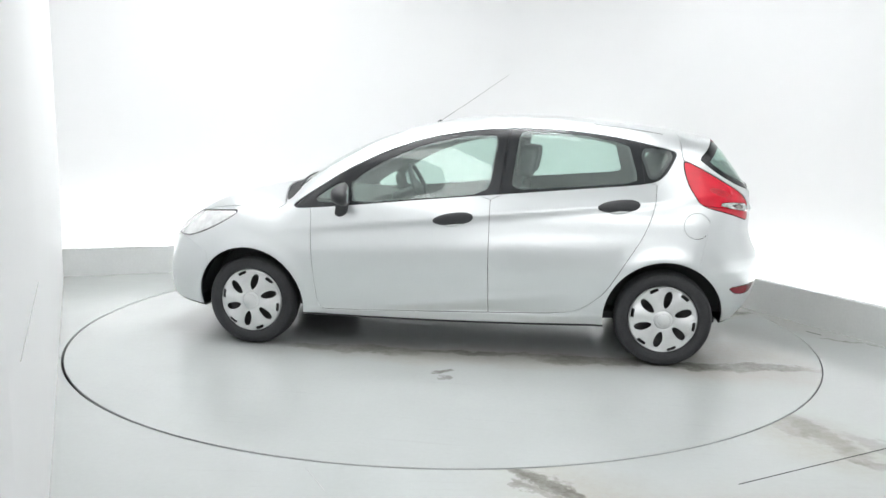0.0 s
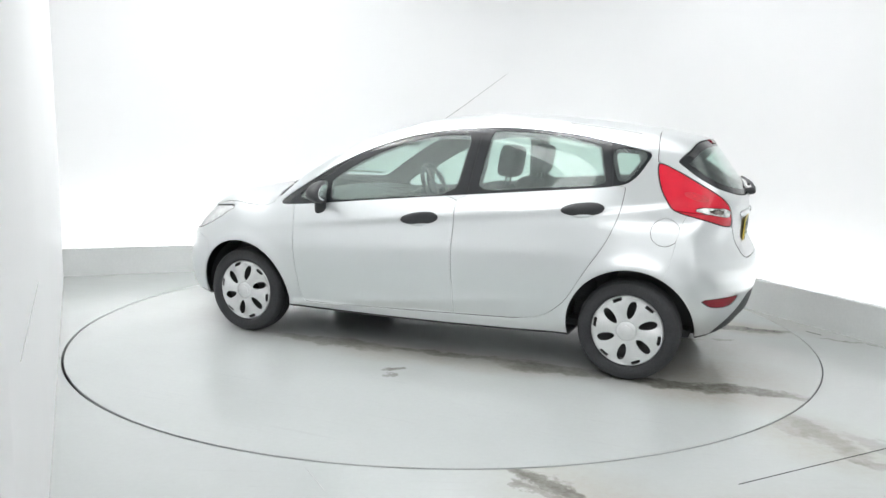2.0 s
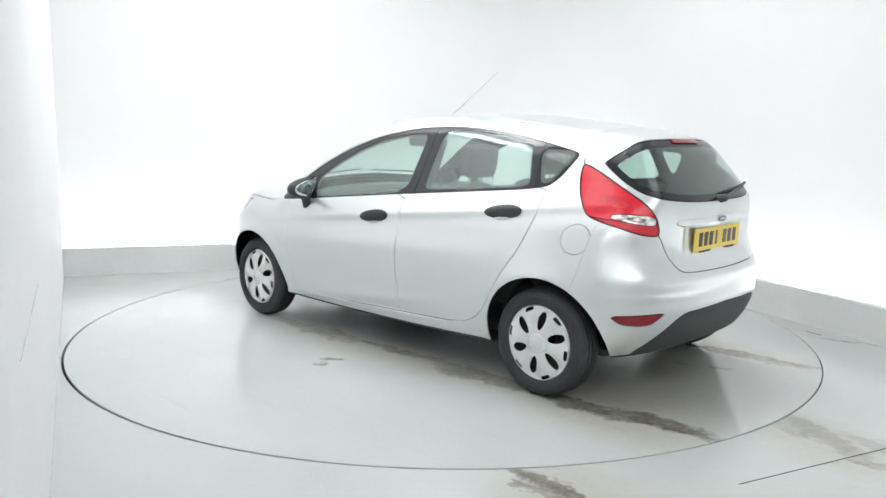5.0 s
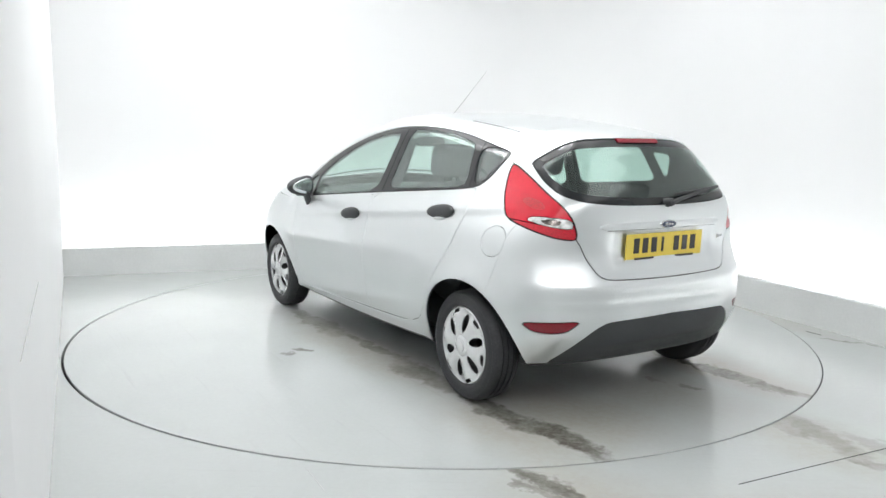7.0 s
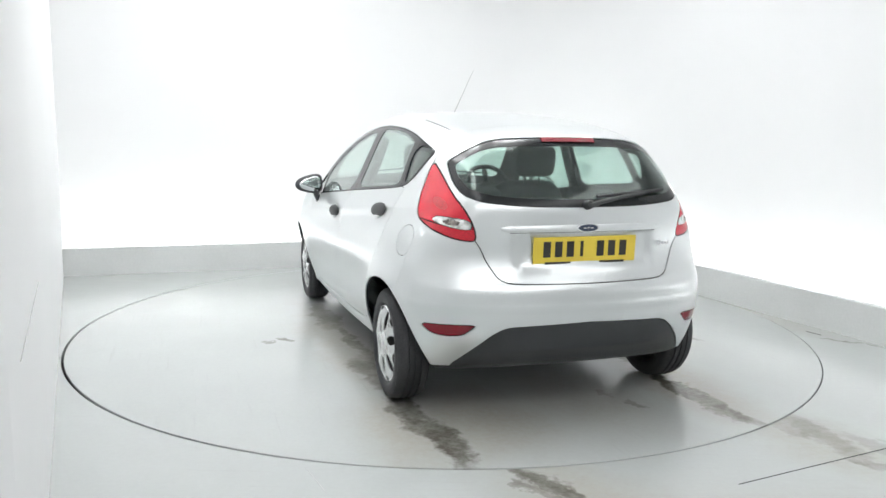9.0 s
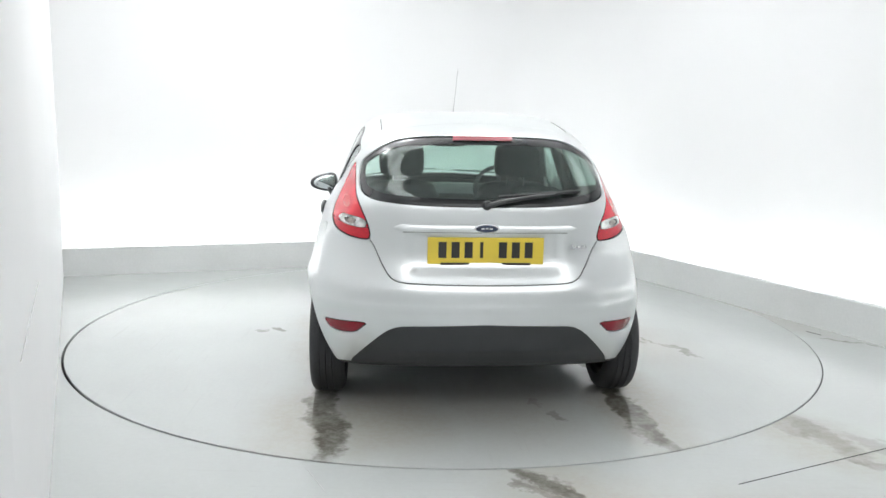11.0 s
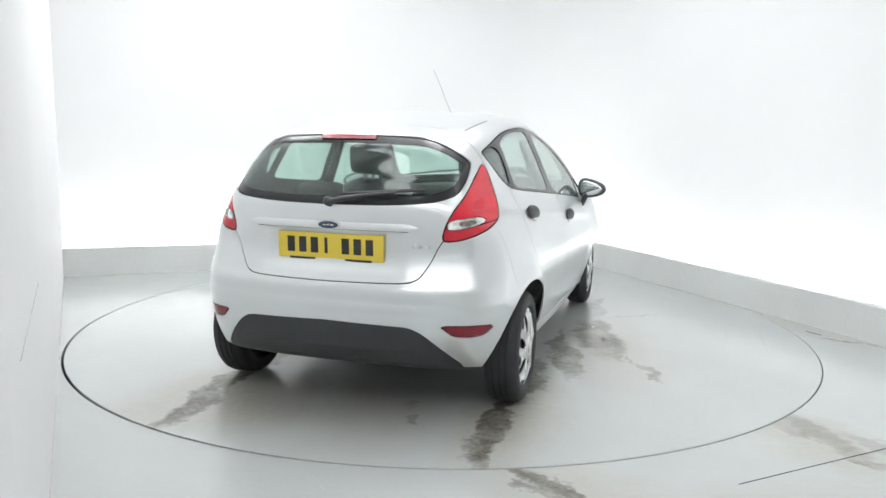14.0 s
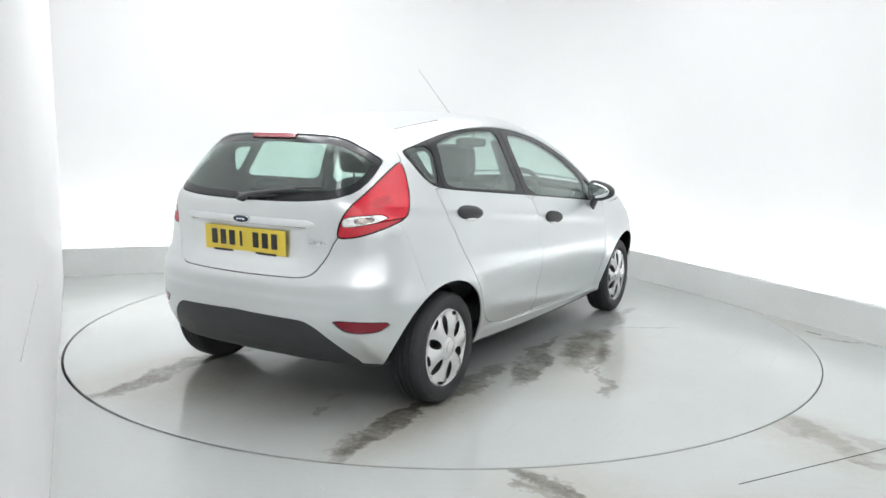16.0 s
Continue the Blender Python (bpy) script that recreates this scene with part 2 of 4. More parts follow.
    nt.links.new(mul.outputs[0], b.inputs["Base Color"])
    rg = math_node("SUBTRACT", math_node("ADD", math_node("MULTIPLY", mid, 0.12), 0.12), math_node("MULTIPLY", dirt, 0.06))
    nt.links.new(rg, b.inputs["Roughness"])
    bp = node("ShaderNodeBump", Strength=0.12, Distance=0.002)
    nt.links.new(noise_at(14.0), bp.inputs["Height"])
    nt.links.new(bp.outputs["Normal"], b.inputs["Normal"])
    return m


FLOOR_GREY = (0.445, 0.468, 0.460)
WHITE = material("white_wall_paint", (0.785, 0.79, 0.793), 0.7, blotch=0.02, blotch_scale=0.7, bump=0.05, bump_scale=90)
KERB = material("pale_grey_kerb_paint", (0.66, 0.675, 0.67), 0.45, grain=0.03, blotch=0.05, blotch_scale=2.5, bump=0.1, bump_scale=60)
SILVER = material("silver_metallic_paint", (0.73, 0.753, 0.758), 0.28, metal=0.81, coat=0.06, grain=0.010, grain_scale=700, blotch=0.012, blotch_scale=2.0)
BLACK = material("black_grained_plastic", (0.036, 0.038, 0.041), 0.45, grain=0.15, grain_scale=400, bump=0.25, bump_scale=500, blotch=0.1, blotch_scale=8)
GREYP = material("dark_grey_bumper_plastic", (0.042, 0.045, 0.048), 0.5, grain=0.12, grain_scale=350, bump=0.3, bump_scale=450, blotch=0.12, blotch_scale=5)
GLOSS = material("gloss_black_trim", (0.016, 0.018, 0.020), 0.2, blotch=0.1, blotch_scale=6)
LINER = material("dark_cabin_lining", (0.030, 0.032, 0.034), 0.85, grain=0.15, grain_scale=150, bump=0.2, bump_scale=250)
ROOFLINE = material("pale_headlining_cloth", (0.42, 0.43, 0.42), 0.9, grain=0.06, grain_scale=300, bump=0.15, bump_scale=400)
CLOTH = material("charcoal_seat_cloth", (0.055, 0.058, 0.065), 0.9, grain=0.25, grain_scale=260, bump=0.4, bump_scale=500, blotch=0.1, blotch_scale=5)
RUBBER = material("tyre_rubber", (0.031, 0.032, 0.035), 0.62, grain=0.25, grain_scale=120, bump=0.2, bump_scale=300, blotch=0.2, blotch_scale=7)
STEEL = material("dark_steel_wheel", (0.05, 0.05, 0.052), 0.5, metal=0.4, blotch=0.2, blotch_scale=9)
TRIMSILVER = material("silver_wheel_cover_paint", (0.74, 0.752, 0.757), 0.27, metal=0.65, coat=0.2, grain=0.04, grain_scale=500, blotch=0.05, blotch_scale=10)
HEADLENS = material("clear_headlamp_plastic", (0.74, 0.75, 0.75), 0.18, metal=0.35, coat=1.0, blotch=0.22, blotch_scale=14)
CHROME = material("satin_chrome", (0.75, 0.76, 0.77), 0.15, metal=1.0, blotch=0.03, blotch_scale=12)
RED = material("red_lamp_plastic", (0.70, 0.010, 0.034), 0.2, coat=0.35, blotch=0.10, blotch_scale=14)
DEEPRED = material("deep_red_lamp_bowl", (0.62, 0.010, 0.03), 0.3, coat=0.35, grain=0.3, grain_scale=180, bump=0.3, bump_scale=240)
DARKRED = material("dark_red_reflector_plastic", (0.24, 0.008, 0.02), 0.2, coat=0.3, grain=0.1, grain_scale=260, bump=0.2, bump_scale=320)
CLEARLAMP = material("silver_lamp_bowl", (0.78, 0.78, 0.77), 0.2, metal=0.6, coat=1.0, blotch=0.7, blotch_scale=26)
LAMPBOWL = material("dark_lamp_mirror", (0.30, 0.27, 0.25), 0.18, metal=0.9, blotch=0.6, blotch_scale=40)
YELLOW = material("yellow_plate", (0.82, 0.62, 0.07), 0.4, coat=0.2, blotch=0.04, blotch_scale=10)
DARKINK = material("black_plate_characters", (0.03, 0.028, 0.025), 0.4, blotch=0.1, blotch_scale=30)
NAVY = material("dark_blue_oval", (0.035, 0.05, 0.09), 0.25, coat=0.8, blotch=0.1, blotch_scale=60)
AERIAL = material("grey_aerial_coating", (0.22, 0.22, 0.22), 0.5)
SEAMGREY = material("grey_seam_sealant", (0.5, 0.5, 0.5), 0.8, grain=0.2, grain_scale=40)
JOINT = material("dark_joint", (0.02, 0.02, 0.02), 0.8, grain=0.3, grain_scale=60)
PANE = glass_material("tinted_window_glass", (0.88, 0.96, 0.93), dust_haze=0.075)
REARPANE = glass_material("tinted_rear_glass", (0.80, 0.90, 0.865), dust_haze=0.012)
LENS = glass_material("clear_lamp_lens", (0.95, 0.95, 0.95))
MIRROR = material("mirror_glass", (0.72, 0.75, 0.76), 0.05, metal=1.0)
TUBE = glow_material("white_light_tube", (0.99, 0.995, 1.0), 33.0)
# same tube, set weaker to hold down the right wall's brightness
TUBE_RIGHT = glow_material("white_light_tube_dimmer", (0.99, 0.995, 1.0), 18.5)
# added fill light under the ceiling, unseen; strengths set per area for even brightness
FILL = glow_material("added_ceiling_fill", (0.99, 0.995, 1.0), 1.05)
FILL_LEFT = glow_material("added_ceiling_fill_left", (0.99, 0.995, 1.0), 2.05)
FILL_NEAR = glow_material("added_camera_side_fill", (0.99, 0.995, 1.0), 1.6)
FILL_WASH = glow_material("added_left_wall_fill", (0.99, 0.995, 1.0), 2.3)
# ---------- mesh helpers ----------
def mesh_object(name, verts, faces, mat, parent=None, label="", smooth=False, normals=None):
    me = bpy.data.meshes.new(name)
    me.from_pydata([tuple(v) for v in np.asarray(verts, float)], [], [tuple(int(i) for i in f) for f in faces])
    me.materials.append(mat)
    if smooth:
        me.polygons.foreach_set("use_smooth", [True] * len(me.polygons))
    me.update()
    if normals is not None:
        me.normals_split_custom_set_from_vertices([tuple(n) for n in normals])
    ob = new(name, me)
    if parent is not None:
        ob.parent = parent
    return tagged(ob, label)


def part(name, bm, mat, parent=None, label="", smooth=False):
    bmesh.ops.recalc_face_normals(bm, faces=bm.faces)
    me = bpy.data.meshes.new(name)
    bm.to_mesh(me)
    bm.free()
    me.materials.append(mat)
    if smooth:
        me.polygons.foreach_set("use_smooth", [True] * len(me.polygons))
        me.set_sharp_from_angle(angle=radians(38))
    ob = new(name, me)
    if parent is not None:
        ob.parent = parent
    return tagged(ob, label)


def box_bm(size, m=None, bevel=0.0, segments=2, bm=None):
    bm = bm or bmesh.new()
    made = bmesh.ops.create_cube(bm, size=1.0, matrix=(m or Matrix()) @ Matrix.Diagonal((*size, 1)))
    if bevel:
        edges = list({e for v in made["verts"] for e in v.link_edges})
        bmesh.ops.bevel(bm, geom=edges, offset=bevel, segments=segments, affect="EDGES", profile=0.5)
    return bm


def prism_bm(outline, z0, z1, bm=None, bevel=0.0):
    """A slab with that outline in x and y, from z0 up to z1."""
    bm = bm or bmesh.new()
    low = [bm.verts.new((x, y, z0)) for x, y in outline]
    high = [bm.verts.new((x, y, z1)) for x, y in outline]
    n = len(outline)
    bm.faces.new(low[::-1])
    top = bm.faces.new(high)
    for i in range(n):
        bm.faces.new((low[i], low[(i + 1) % n], high[(i + 1) % n], high[i]))
    if bevel:
        bmesh.ops.bevel(bm, geom=list(top.edges), offset=bevel, segments=2, affect="EDGES", profile=0.5)
    return bm


def lathe_bm(profile, steps, bm=None, closed=True):
    """Turn a profile of (radius, height) about the local z axis."""
    bm = bm or bmesh.new()
    rings = [[bm.verts.new((r * math.cos(2 * math.pi * k / steps), r * math.sin(2 * math.pi * k / steps), h)) for k in range(steps)] for r, h in profile]
    pairs = list(zip(rings, rings[1:])) + ([(rings[-1], rings[0])] if closed else [])
    for a, b in pairs:
        for k in range(steps):
            bm.faces.new((a[k], a[(k + 1) % steps], b[(k + 1) % steps], b[k]))
    return bm


def tube_bm(points, radius, sides=8, bm=None, taper=1.0):
    bm = bm or bmesh.new()
    pts = [Vector(p) for p in points]
    rings = []
    for i, p in enumerate(pts):
        d = (pts[min(i + 1, len(pts) - 1)] - pts[max(i - 1, 0)]).normalized()
        u = d.orthogonal().normalized() if not rings else (u - d * u.dot(d)).normalized()
        v = d.cross(u)
        r = radius * (1 + (taper - 1) * i / max(len(pts) - 1, 1))
        rings.append([bm.verts.new(p + r * (u * math.cos(a) + v * math.sin(a))) for a in (2 * math.pi * k / sides for k in range(sides))])
    for a, b in zip(rings, rings[1:]):
        for k in range(sides):
            bm.faces.new((a[k], a[(k + 1) % sides], b[(k + 1) % sides], b[k]))
    bm.faces.new(rings[0][::-1])
    bm.faces.new(rings[-1])
    return bm


# ---------- the booth ----------
DISC_R = 2.362
HOLE_R, HOLE_AT = 2.3695, (-0.0045, -0.0040)     # the floor's hole sits a little off the disc's axle
CORNER_L, APEX, RIGHT_END = Vector((-3.33, 1.45)), Vector((1.232, 3.028)), Vector((4.55, -4.26))
LEFT_END = Vector((-0.74, -4.02))
WALL_H, KERB_H, KERB_T, TROUGH = 3.6, 0.245, 0.05, 0.40


def wall_between(name, a, b, thick=0.12, z0=-0.02, z1=WALL_H, mat=WHITE):
    """A standing wall whose inner face runs from a to b, its body on the right-hand side."""
    d = (b - a).normalized()
    n = Vector((d.y, -d.x))
    out = [a, b, b + n * thick, a + n * thick]
    return tagged(part(name, prism_bm([tuple(p) for p in out], z0, z1), mat), kind="structure")


# floor with the round hole for the disc
STATIC_STAINS = [(1.68, -1.95, 0.30, 0.085, -78, 0.45), (1.56, -1.80, 0.22, 0.05, -70, 0.3), (1.74, -2.26, 0.10, 0.06, -50, 0.5), (1.95, -2.15, 0.3, 0.08, -50, 0.25),
                 (0.40, -2.50, 0.22, 0.07, -41, 0.85), (0.60, -2.70, 0.22, 0.08, -41, 0.7), (0.34, -2.56, 0.14, 0.03, -41, 0.6), (2.25, 0.86, 0.36, 0.018, -73, 0.45), (2.63, -0.34, 0.24, 0.016, -39, 0.5),
                 (2.05, 1.50, 0.3, 0.02, -68, 0.25), (-2.20, -0.95, 0.10, 0.03, 10, 0.25)]
STATIC_WASHES = [(1.65, -2.0, 0.55, 0.30, -70, 0.6), (0.55, -2.62, 0.55, 0.30, -41, 0.65), (1.1, -2.9, 1.0, 0.5, 10, 0.4), (2.35, 0.3, 0.9, 0.25, -68, 0.35)]
FLOORPAINT = floor_material("grey_gloss_floor_paint", STATIC_STAINS, STATIC_WASHES)
ring_n = 180
verts, faces = [], []
for k in range(ring_n):
    a = 2 * math.pi * k / ring_n
    c, s = math.cos(a), math.sin(a)
    far = min(9 / max(abs(c), 1e-6), 9 / max(abs(s), 1e-6))
    hx, hy = HOLE_AT
    verts += [(hx + HOLE_R * c, hy + HOLE_R * s, -0.05), (hx + HOLE_R * c, hy + HOLE_R * s, -0.002),
              (hx + (HOLE_R + 0.002) * c, hy + (HOLE_R + 0.002) * s, 0.0), (far * c, far * s, 0.0)]
for k in range(ring_n):
    i, j = 4 * k, 4 * ((k + 1) % ring_n)
    faces += [(i + q, i + q + 1, j + q + 1, j + q) for q in range(3)]
faces = [f[::-1] for f in faces]
floor = tagged(mesh_object("floor", verts, faces, FLOORPAINT), "pale grey gloss-painted studio floor with scuffs and dirt stains", kind="structure")
pit = tagged(part("floor_pit", prism_bm([(DISC_R * 1.02 * math.cos(2 * math.pi * k / 90), DISC_R * 1.02 * math.sin(2 * math.pi * k / 90)) for k in range(90)], -0.09, -0.052), JOINT),
             "dark pit under the turntable", kind="structure")


def meet(p, d, q, e):
    """Where the line p + s d crosses the line q + u e, in plan."""
    s = ((q.x - p.x) * e.y - (q.y - p.y) * e.x) / (d.x * e.y - d.y * e.x)
    return p + d * s


back_d, right_d, left_d = (APEX - CORNER_L).normalized(), (RIGHT_END - APEX).normalized(), (LEFT_END - CORNER_L).normalized()
back_n, right_n = Vector((-back_d.y, back_d.x)), Vector((-right_d.y, right_d.x))
W_CORNER = meet(CORNER_L, left_d, CORNER_L + back_n * TROUGH, back_d)
W_APEX = meet(CORNER_L + back_n * TROUGH, back_d, APEX + right_n * TROUGH, right_d)
W_RIGHT = RIGHT_END + right_n * TROUGH
SIDE_PT, BACK_L, BACK_R = Vector((-2.4, -4.6)), Vector((-2.4, -7.0)), Vector((5.2, -7.0))
CURVE_R = 1.0
curve_l = CURVE_R * math.tan(back_d.angle(right_d) / 2)
CURVE_A, CURVE_B = W_APEX + right_d * curve_l, W_APEX - back_d * curve_l
curve_mid = CURVE_A - right_n * CURVE_R
arc = []
for k in range(25):
    n = (right_n.lerp(back_n, k / 24)).normalized()
    arc.append(n)
outline = [tuple(curve_mid + n * CURVE_R) for n in arc] + [tuple(curve_mid + n * (CURVE_R + 0.12)) for n in arc[::-1]]
tagged(part("wall_curve", prism_bm(outline, -0.02, WALL_H), WHITE, smooth=True), "white painted rounded booth corner", kind="structure")
# the last four walls are unseen, added to bounce light on to the car
walls = [("wall_right", W_RIGHT, CURVE_A), ("wall_back", CURVE_B, W_CORNER), ("wall_left", W_CORNER, LEFT_END),
         ("unseen_wall_return", LEFT_END, SIDE_PT), ("unseen_wall_side", SIDE_PT, BACK_L), ("unseen_wall_rear", BACK_L, BACK_R), ("unseen_wall_near", BACK_R, W_RIGHT)]
for wall_name, a, b in walls:
    tagged(wall_between(wall_name, a, b), "plain white painted booth wall, brightly lit")
# the ceiling is out of view, added to carry the fills and bounce light
ceiling_outline = [tuple(p) for p in (W_RIGHT, W_APEX, W_CORNER, LEFT_END, SIDE_PT, BACK_L, BACK_R)]
ceiling = tagged(part("ceiling", prism_bm(ceiling_outline, WALL_H, WALL_H + 0.1), WHITE), "white painted ceiling, added out of view over the booth", kind="structure")


def kerb(name, a, b, n):
    """Low upright kerb before the light trough, its top edge eased."""
    outline = [a, b, b + n * KERB_T, a + n * KERB_T]
    ob = tagged(part(name, prism_bm([tuple(p) for p in outline], 0.0, KERB_H, bevel=0.006), KERB), "low pale grey painted kerb before the lit wall", kind="structure")
    return ob


kerb("kerb_back", CORNER_L, APEX, back_n)
kerb("kerb_right", APEX, RIGHT_END, right_n)


def trough_tube(a, b, n, glow=TUBE):
    d = (b - a).normalized()
    p, q = a + d * 0.15 + n * 0.2, b - d * 0.15 + n * 0.2
    fitting = tagged(new("light_batten"), "white fluorescent batten lying in the trough behind the kerb", "batten light", "trough battens")
    mid = (p + q) / 2
    fitting.location = (mid.x, mid.y, 0)
    turn = math.atan2(d.y, d.x)
    fitting.rotation_euler = (0, 0, turn)
    part("housing", box_bm(((q - p).length, 0.06, 0.03), pose(0, 0, 0.015), 0.004), KERB, fitting)
    part("tube", tube_bm([(-(q - p).length / 2 + 0.03, 0, 0.05), ((q - p).length / 2 - 0.03, 0, 0.05)], 0.018), glow, fitting, "glowing white tube")
    return fitting


for k in range(3):
    trough_tube(CORNER_L.lerp(APEX, k / 3), CORNER_L.lerp(APEX, (k + 1) / 3), back_n)
for k in range(4):
    trough_tube(APEX.lerp(RIGHT_END, k / 4), APEX.lerp(RIGHT_END, (k + 1) / 4), right_n, TUBE_RIGHT)


# an added fill lamp, out of view; the place shows no such panel
def softbox(x, y, sx, sy, glow=FILL, turn=0.0):
    box = tagged(new("fill_softbox"), "large white glowing fill panel, added out of view under the ceiling", "ceiling light", "ceiling softboxes")
    box.location = (x, y, WALL_H)
    box.rotation_euler = (0, 0, turn)
    bm = bmesh.new()
    for m, size in ((pose(0, sy / 2, -0.05), (sx, 0.03, 0.1)), (pose(0, -sy / 2, -0.05), (sx, 0.03, 0.1)),
                    (pose(sx / 2, 0, -0.05), (0.03, sy - 0.03, 0.1)), (pose(-sx / 2, 0, -0.05), (0.03, sy - 0.03, 0.1))):
        box_bm(size, m, bm=bm)
    part("frame", bm, WHITE, box)
    part("diffuser", box_bm((sx - 0.03, sy - 0.03, 0.01), pose(0, 0, -0.085)), glow, box, "glowing white diffuser sheet")


# added fills: over the disc, to its right and behind the camera
for x, y, sx, sy in ((-1.35, 0.55, 1.7, 2.9), (-0.15, -1.05, 2.2, 1.7), (1.05, 0.35, 1.9, 3.3), (2.75, -2.6, 1.0, 3.6), (0.9, -5.75, 6.2, 2.3)):
    softbox(x, y, sx, sy, FILL_NEAR if y < -5 else FILL_LEFT if x < 0.7 else FILL)
# a narrow row of added fill panels, unseen, to brighten the left wall
for k in (0.2, 0.5, 0.8):
    at = CORNER_L.lerp(LEFT_END, k) + Vector((-left_d.y, left_d.x)) * 0.42
    softbox(at.x, at.y, 1.7, 0.42, FILL_WASH, math.atan2(left_d.y, left_d.x))

# a seam low on the left wall, where its lining sheets meet, and joints in the floor paint
left_n = Vector((-left_d.y, left_d.x))


def strip_on(name, a, b, z0, z1, width, label, mat=JOINT):
    """A thin dark joint from a to b, laid just proud of its surface."""
    d = (b - a).normalized()
    n = Vector((-d.y, d.x)) * width / 2
    return tagged(part(name, prism_bm([tuple(p) for p in (a - n, b - n, b + n, a + n)], z0, z1), mat), label, kind="structure")


seam_in = left_n * 0.0015
strip_on("wall_seam", CORNER_L + left_d * 4.40 + seam_in, CORNER_L + left_d * 5.46 + seam_in, 0.7495, 0.7503, 0.003, "fine grey seam between white wall sheets", SEAMGREY)
strip_on("floor_joint_1", Vector((1.13, -2.46)), Vector((2.35, -1.866)), -0.001, 0.0012, 0.004, "thin dark joint in the floor paint")
strip_on("floor_joint_2", Vector((-0.52, -2.39)), Vector((-0.42, -2.58)), -0.001, 0.0012, 0.0018, "thin grey joint in the floor paint", SEAMGREY)
strip_on("floor_joint_3", Vector((2.475, -0.07)), Vector((2.525, -0.17)), -0.001, 0.0012, 0.008, "short dark joint in the floor paint")

# ---------- the disc ----------
DISC_STAINS_AND_SHADE = [(-1.55, 0.70, 0.34, 0.085, 3, 0.9), (-1.95, 0.645, 0.36, 0.085, 7, 1.0), (-1.74, -0.775, 0.55, 0.066, 0, 1.0), (-1.30, -0.79, 0.25, 0.08, 0, 0.7),
               (-1.0, 0.72, 0.40, 0.10, 0, 0.6), (-0.3, 0.72, 0.45, 0.06, 3, 0.55), (0.45, 0.76, 0.5, 0.09, 0, 0.5),
               # wet patches right of the car, darkened further to paint in its shade
               (-0.05, -1.06, 0.50, 0.15, 17, 0.95), (0.28, -1.03, 0.22, 0.10, 0, 0.8), (-0.58, -0.94, 0.42, 0.08, 10, 0.85), (-0.25, -0.83, 0.36, 0.06, 4, 0.7),
               (-0.62, -1.38, 0.26, 0.028, 24, 0.6), (-0.40, -1.22, 0.16, 0.04, 20, 0.6), (0.63, -1.18, 0.34, 0.014, -58, 0.4), (0.9, -0.95, 0.4, 0.05, 8, 0.4),
               (-0.19, 1.10, 0.075, 0.035, 20, 0.75), (-0.21, 1.19, 0.05, 0.025, 10, 0.6), (-0.9, -0.80, 0.35, 0.07, 0, 0.7), (-1.80, -0.40, 0.07, 0.035, 10, 0.45), (-1.62, -0.28, 0.06, 0.03, 30, 0.35)]
DISC_WASHES = [(-1.75, 0.40, 0.60, 0.45, 0, 0.75), (-1.6, -0.15, 0.7, 0.5, 0, 0.5), (-1.6, -0.80, 0.8, 0.28, 0, 0.8), (-0.3, -1.15, 0.9, 0.4, 8, 0.55), (-0.4, 0.75, 1.5, 0.25, 2, 0.6), (-1.8, 0.75, 0.6, 0.3, 0, 0.7)]
DISCPAINT = floor_material("grey_gloss_turntable_paint", DISC_STAINS_AND_SHADE, DISC_WASHES)
disc = tagged(part("turntable", lathe_bm([(DISC_R - 0.012, -0.045), (DISC_R - 0.006, -0.045), (DISC_R - 0.0005, -0.006), (DISC_R - 0.0005, -0.002), (DISC_R - 0.0025, 0.0), (0.002, 0.0), (0.002, -0.045)], 180), DISCPAINT),
              "round pale grey painted turntable disc with tyre dirt", "turntable")
part("edge_ring", lathe_bm([(DISC_R - 0.0045, -0.045), (DISC_R, -0.045), (DISC_R, -0.014), (DISC_R - 0.0035, -0.014)], 180), JOINT, disc, "dark rubber edge ring")
# ---------- the car ----------
def rounded(points, rounds=2, cut=0.2):
    """Corners of an outline cut twice, so that it runs soft."""
    p = np.array(points, float)
    for _ in range(rounds):
        q = np.roll(p, -1, 0)
        p = np.stack([(1 - cut) * p + cut * q, cut * p + (1 - cut) * q], 1).reshape(-1, 2)
    return p


def inside_by(points, a, b):
    """How far (a, b) lie inside an outline; negative outside."""
    p, q = points, np.roll(points, -1, 0)
    best, odd = np.full(a.shape, 1e9), np.zeros(a.shape, bool)
    for (x0, y0), (x1, y1) in zip(p, q):
        dx, dy = x1 - x0, y1 - y0
        t = np.clip(((a - x0) * dx + (b - y0) * dy) / (dx * dx + dy * dy + 1e-12), 0, 1)
        best = np.minimum(best, np.hypot(a - x0 - t * dx, b - y0 - t * dy))
        if abs(dy) > 1e-12:
            odd ^= ((y0 > b) != (y1 > b)) & (a < x0 + (b - y0) / dy * dx)
    return np.where(odd, best, -best)


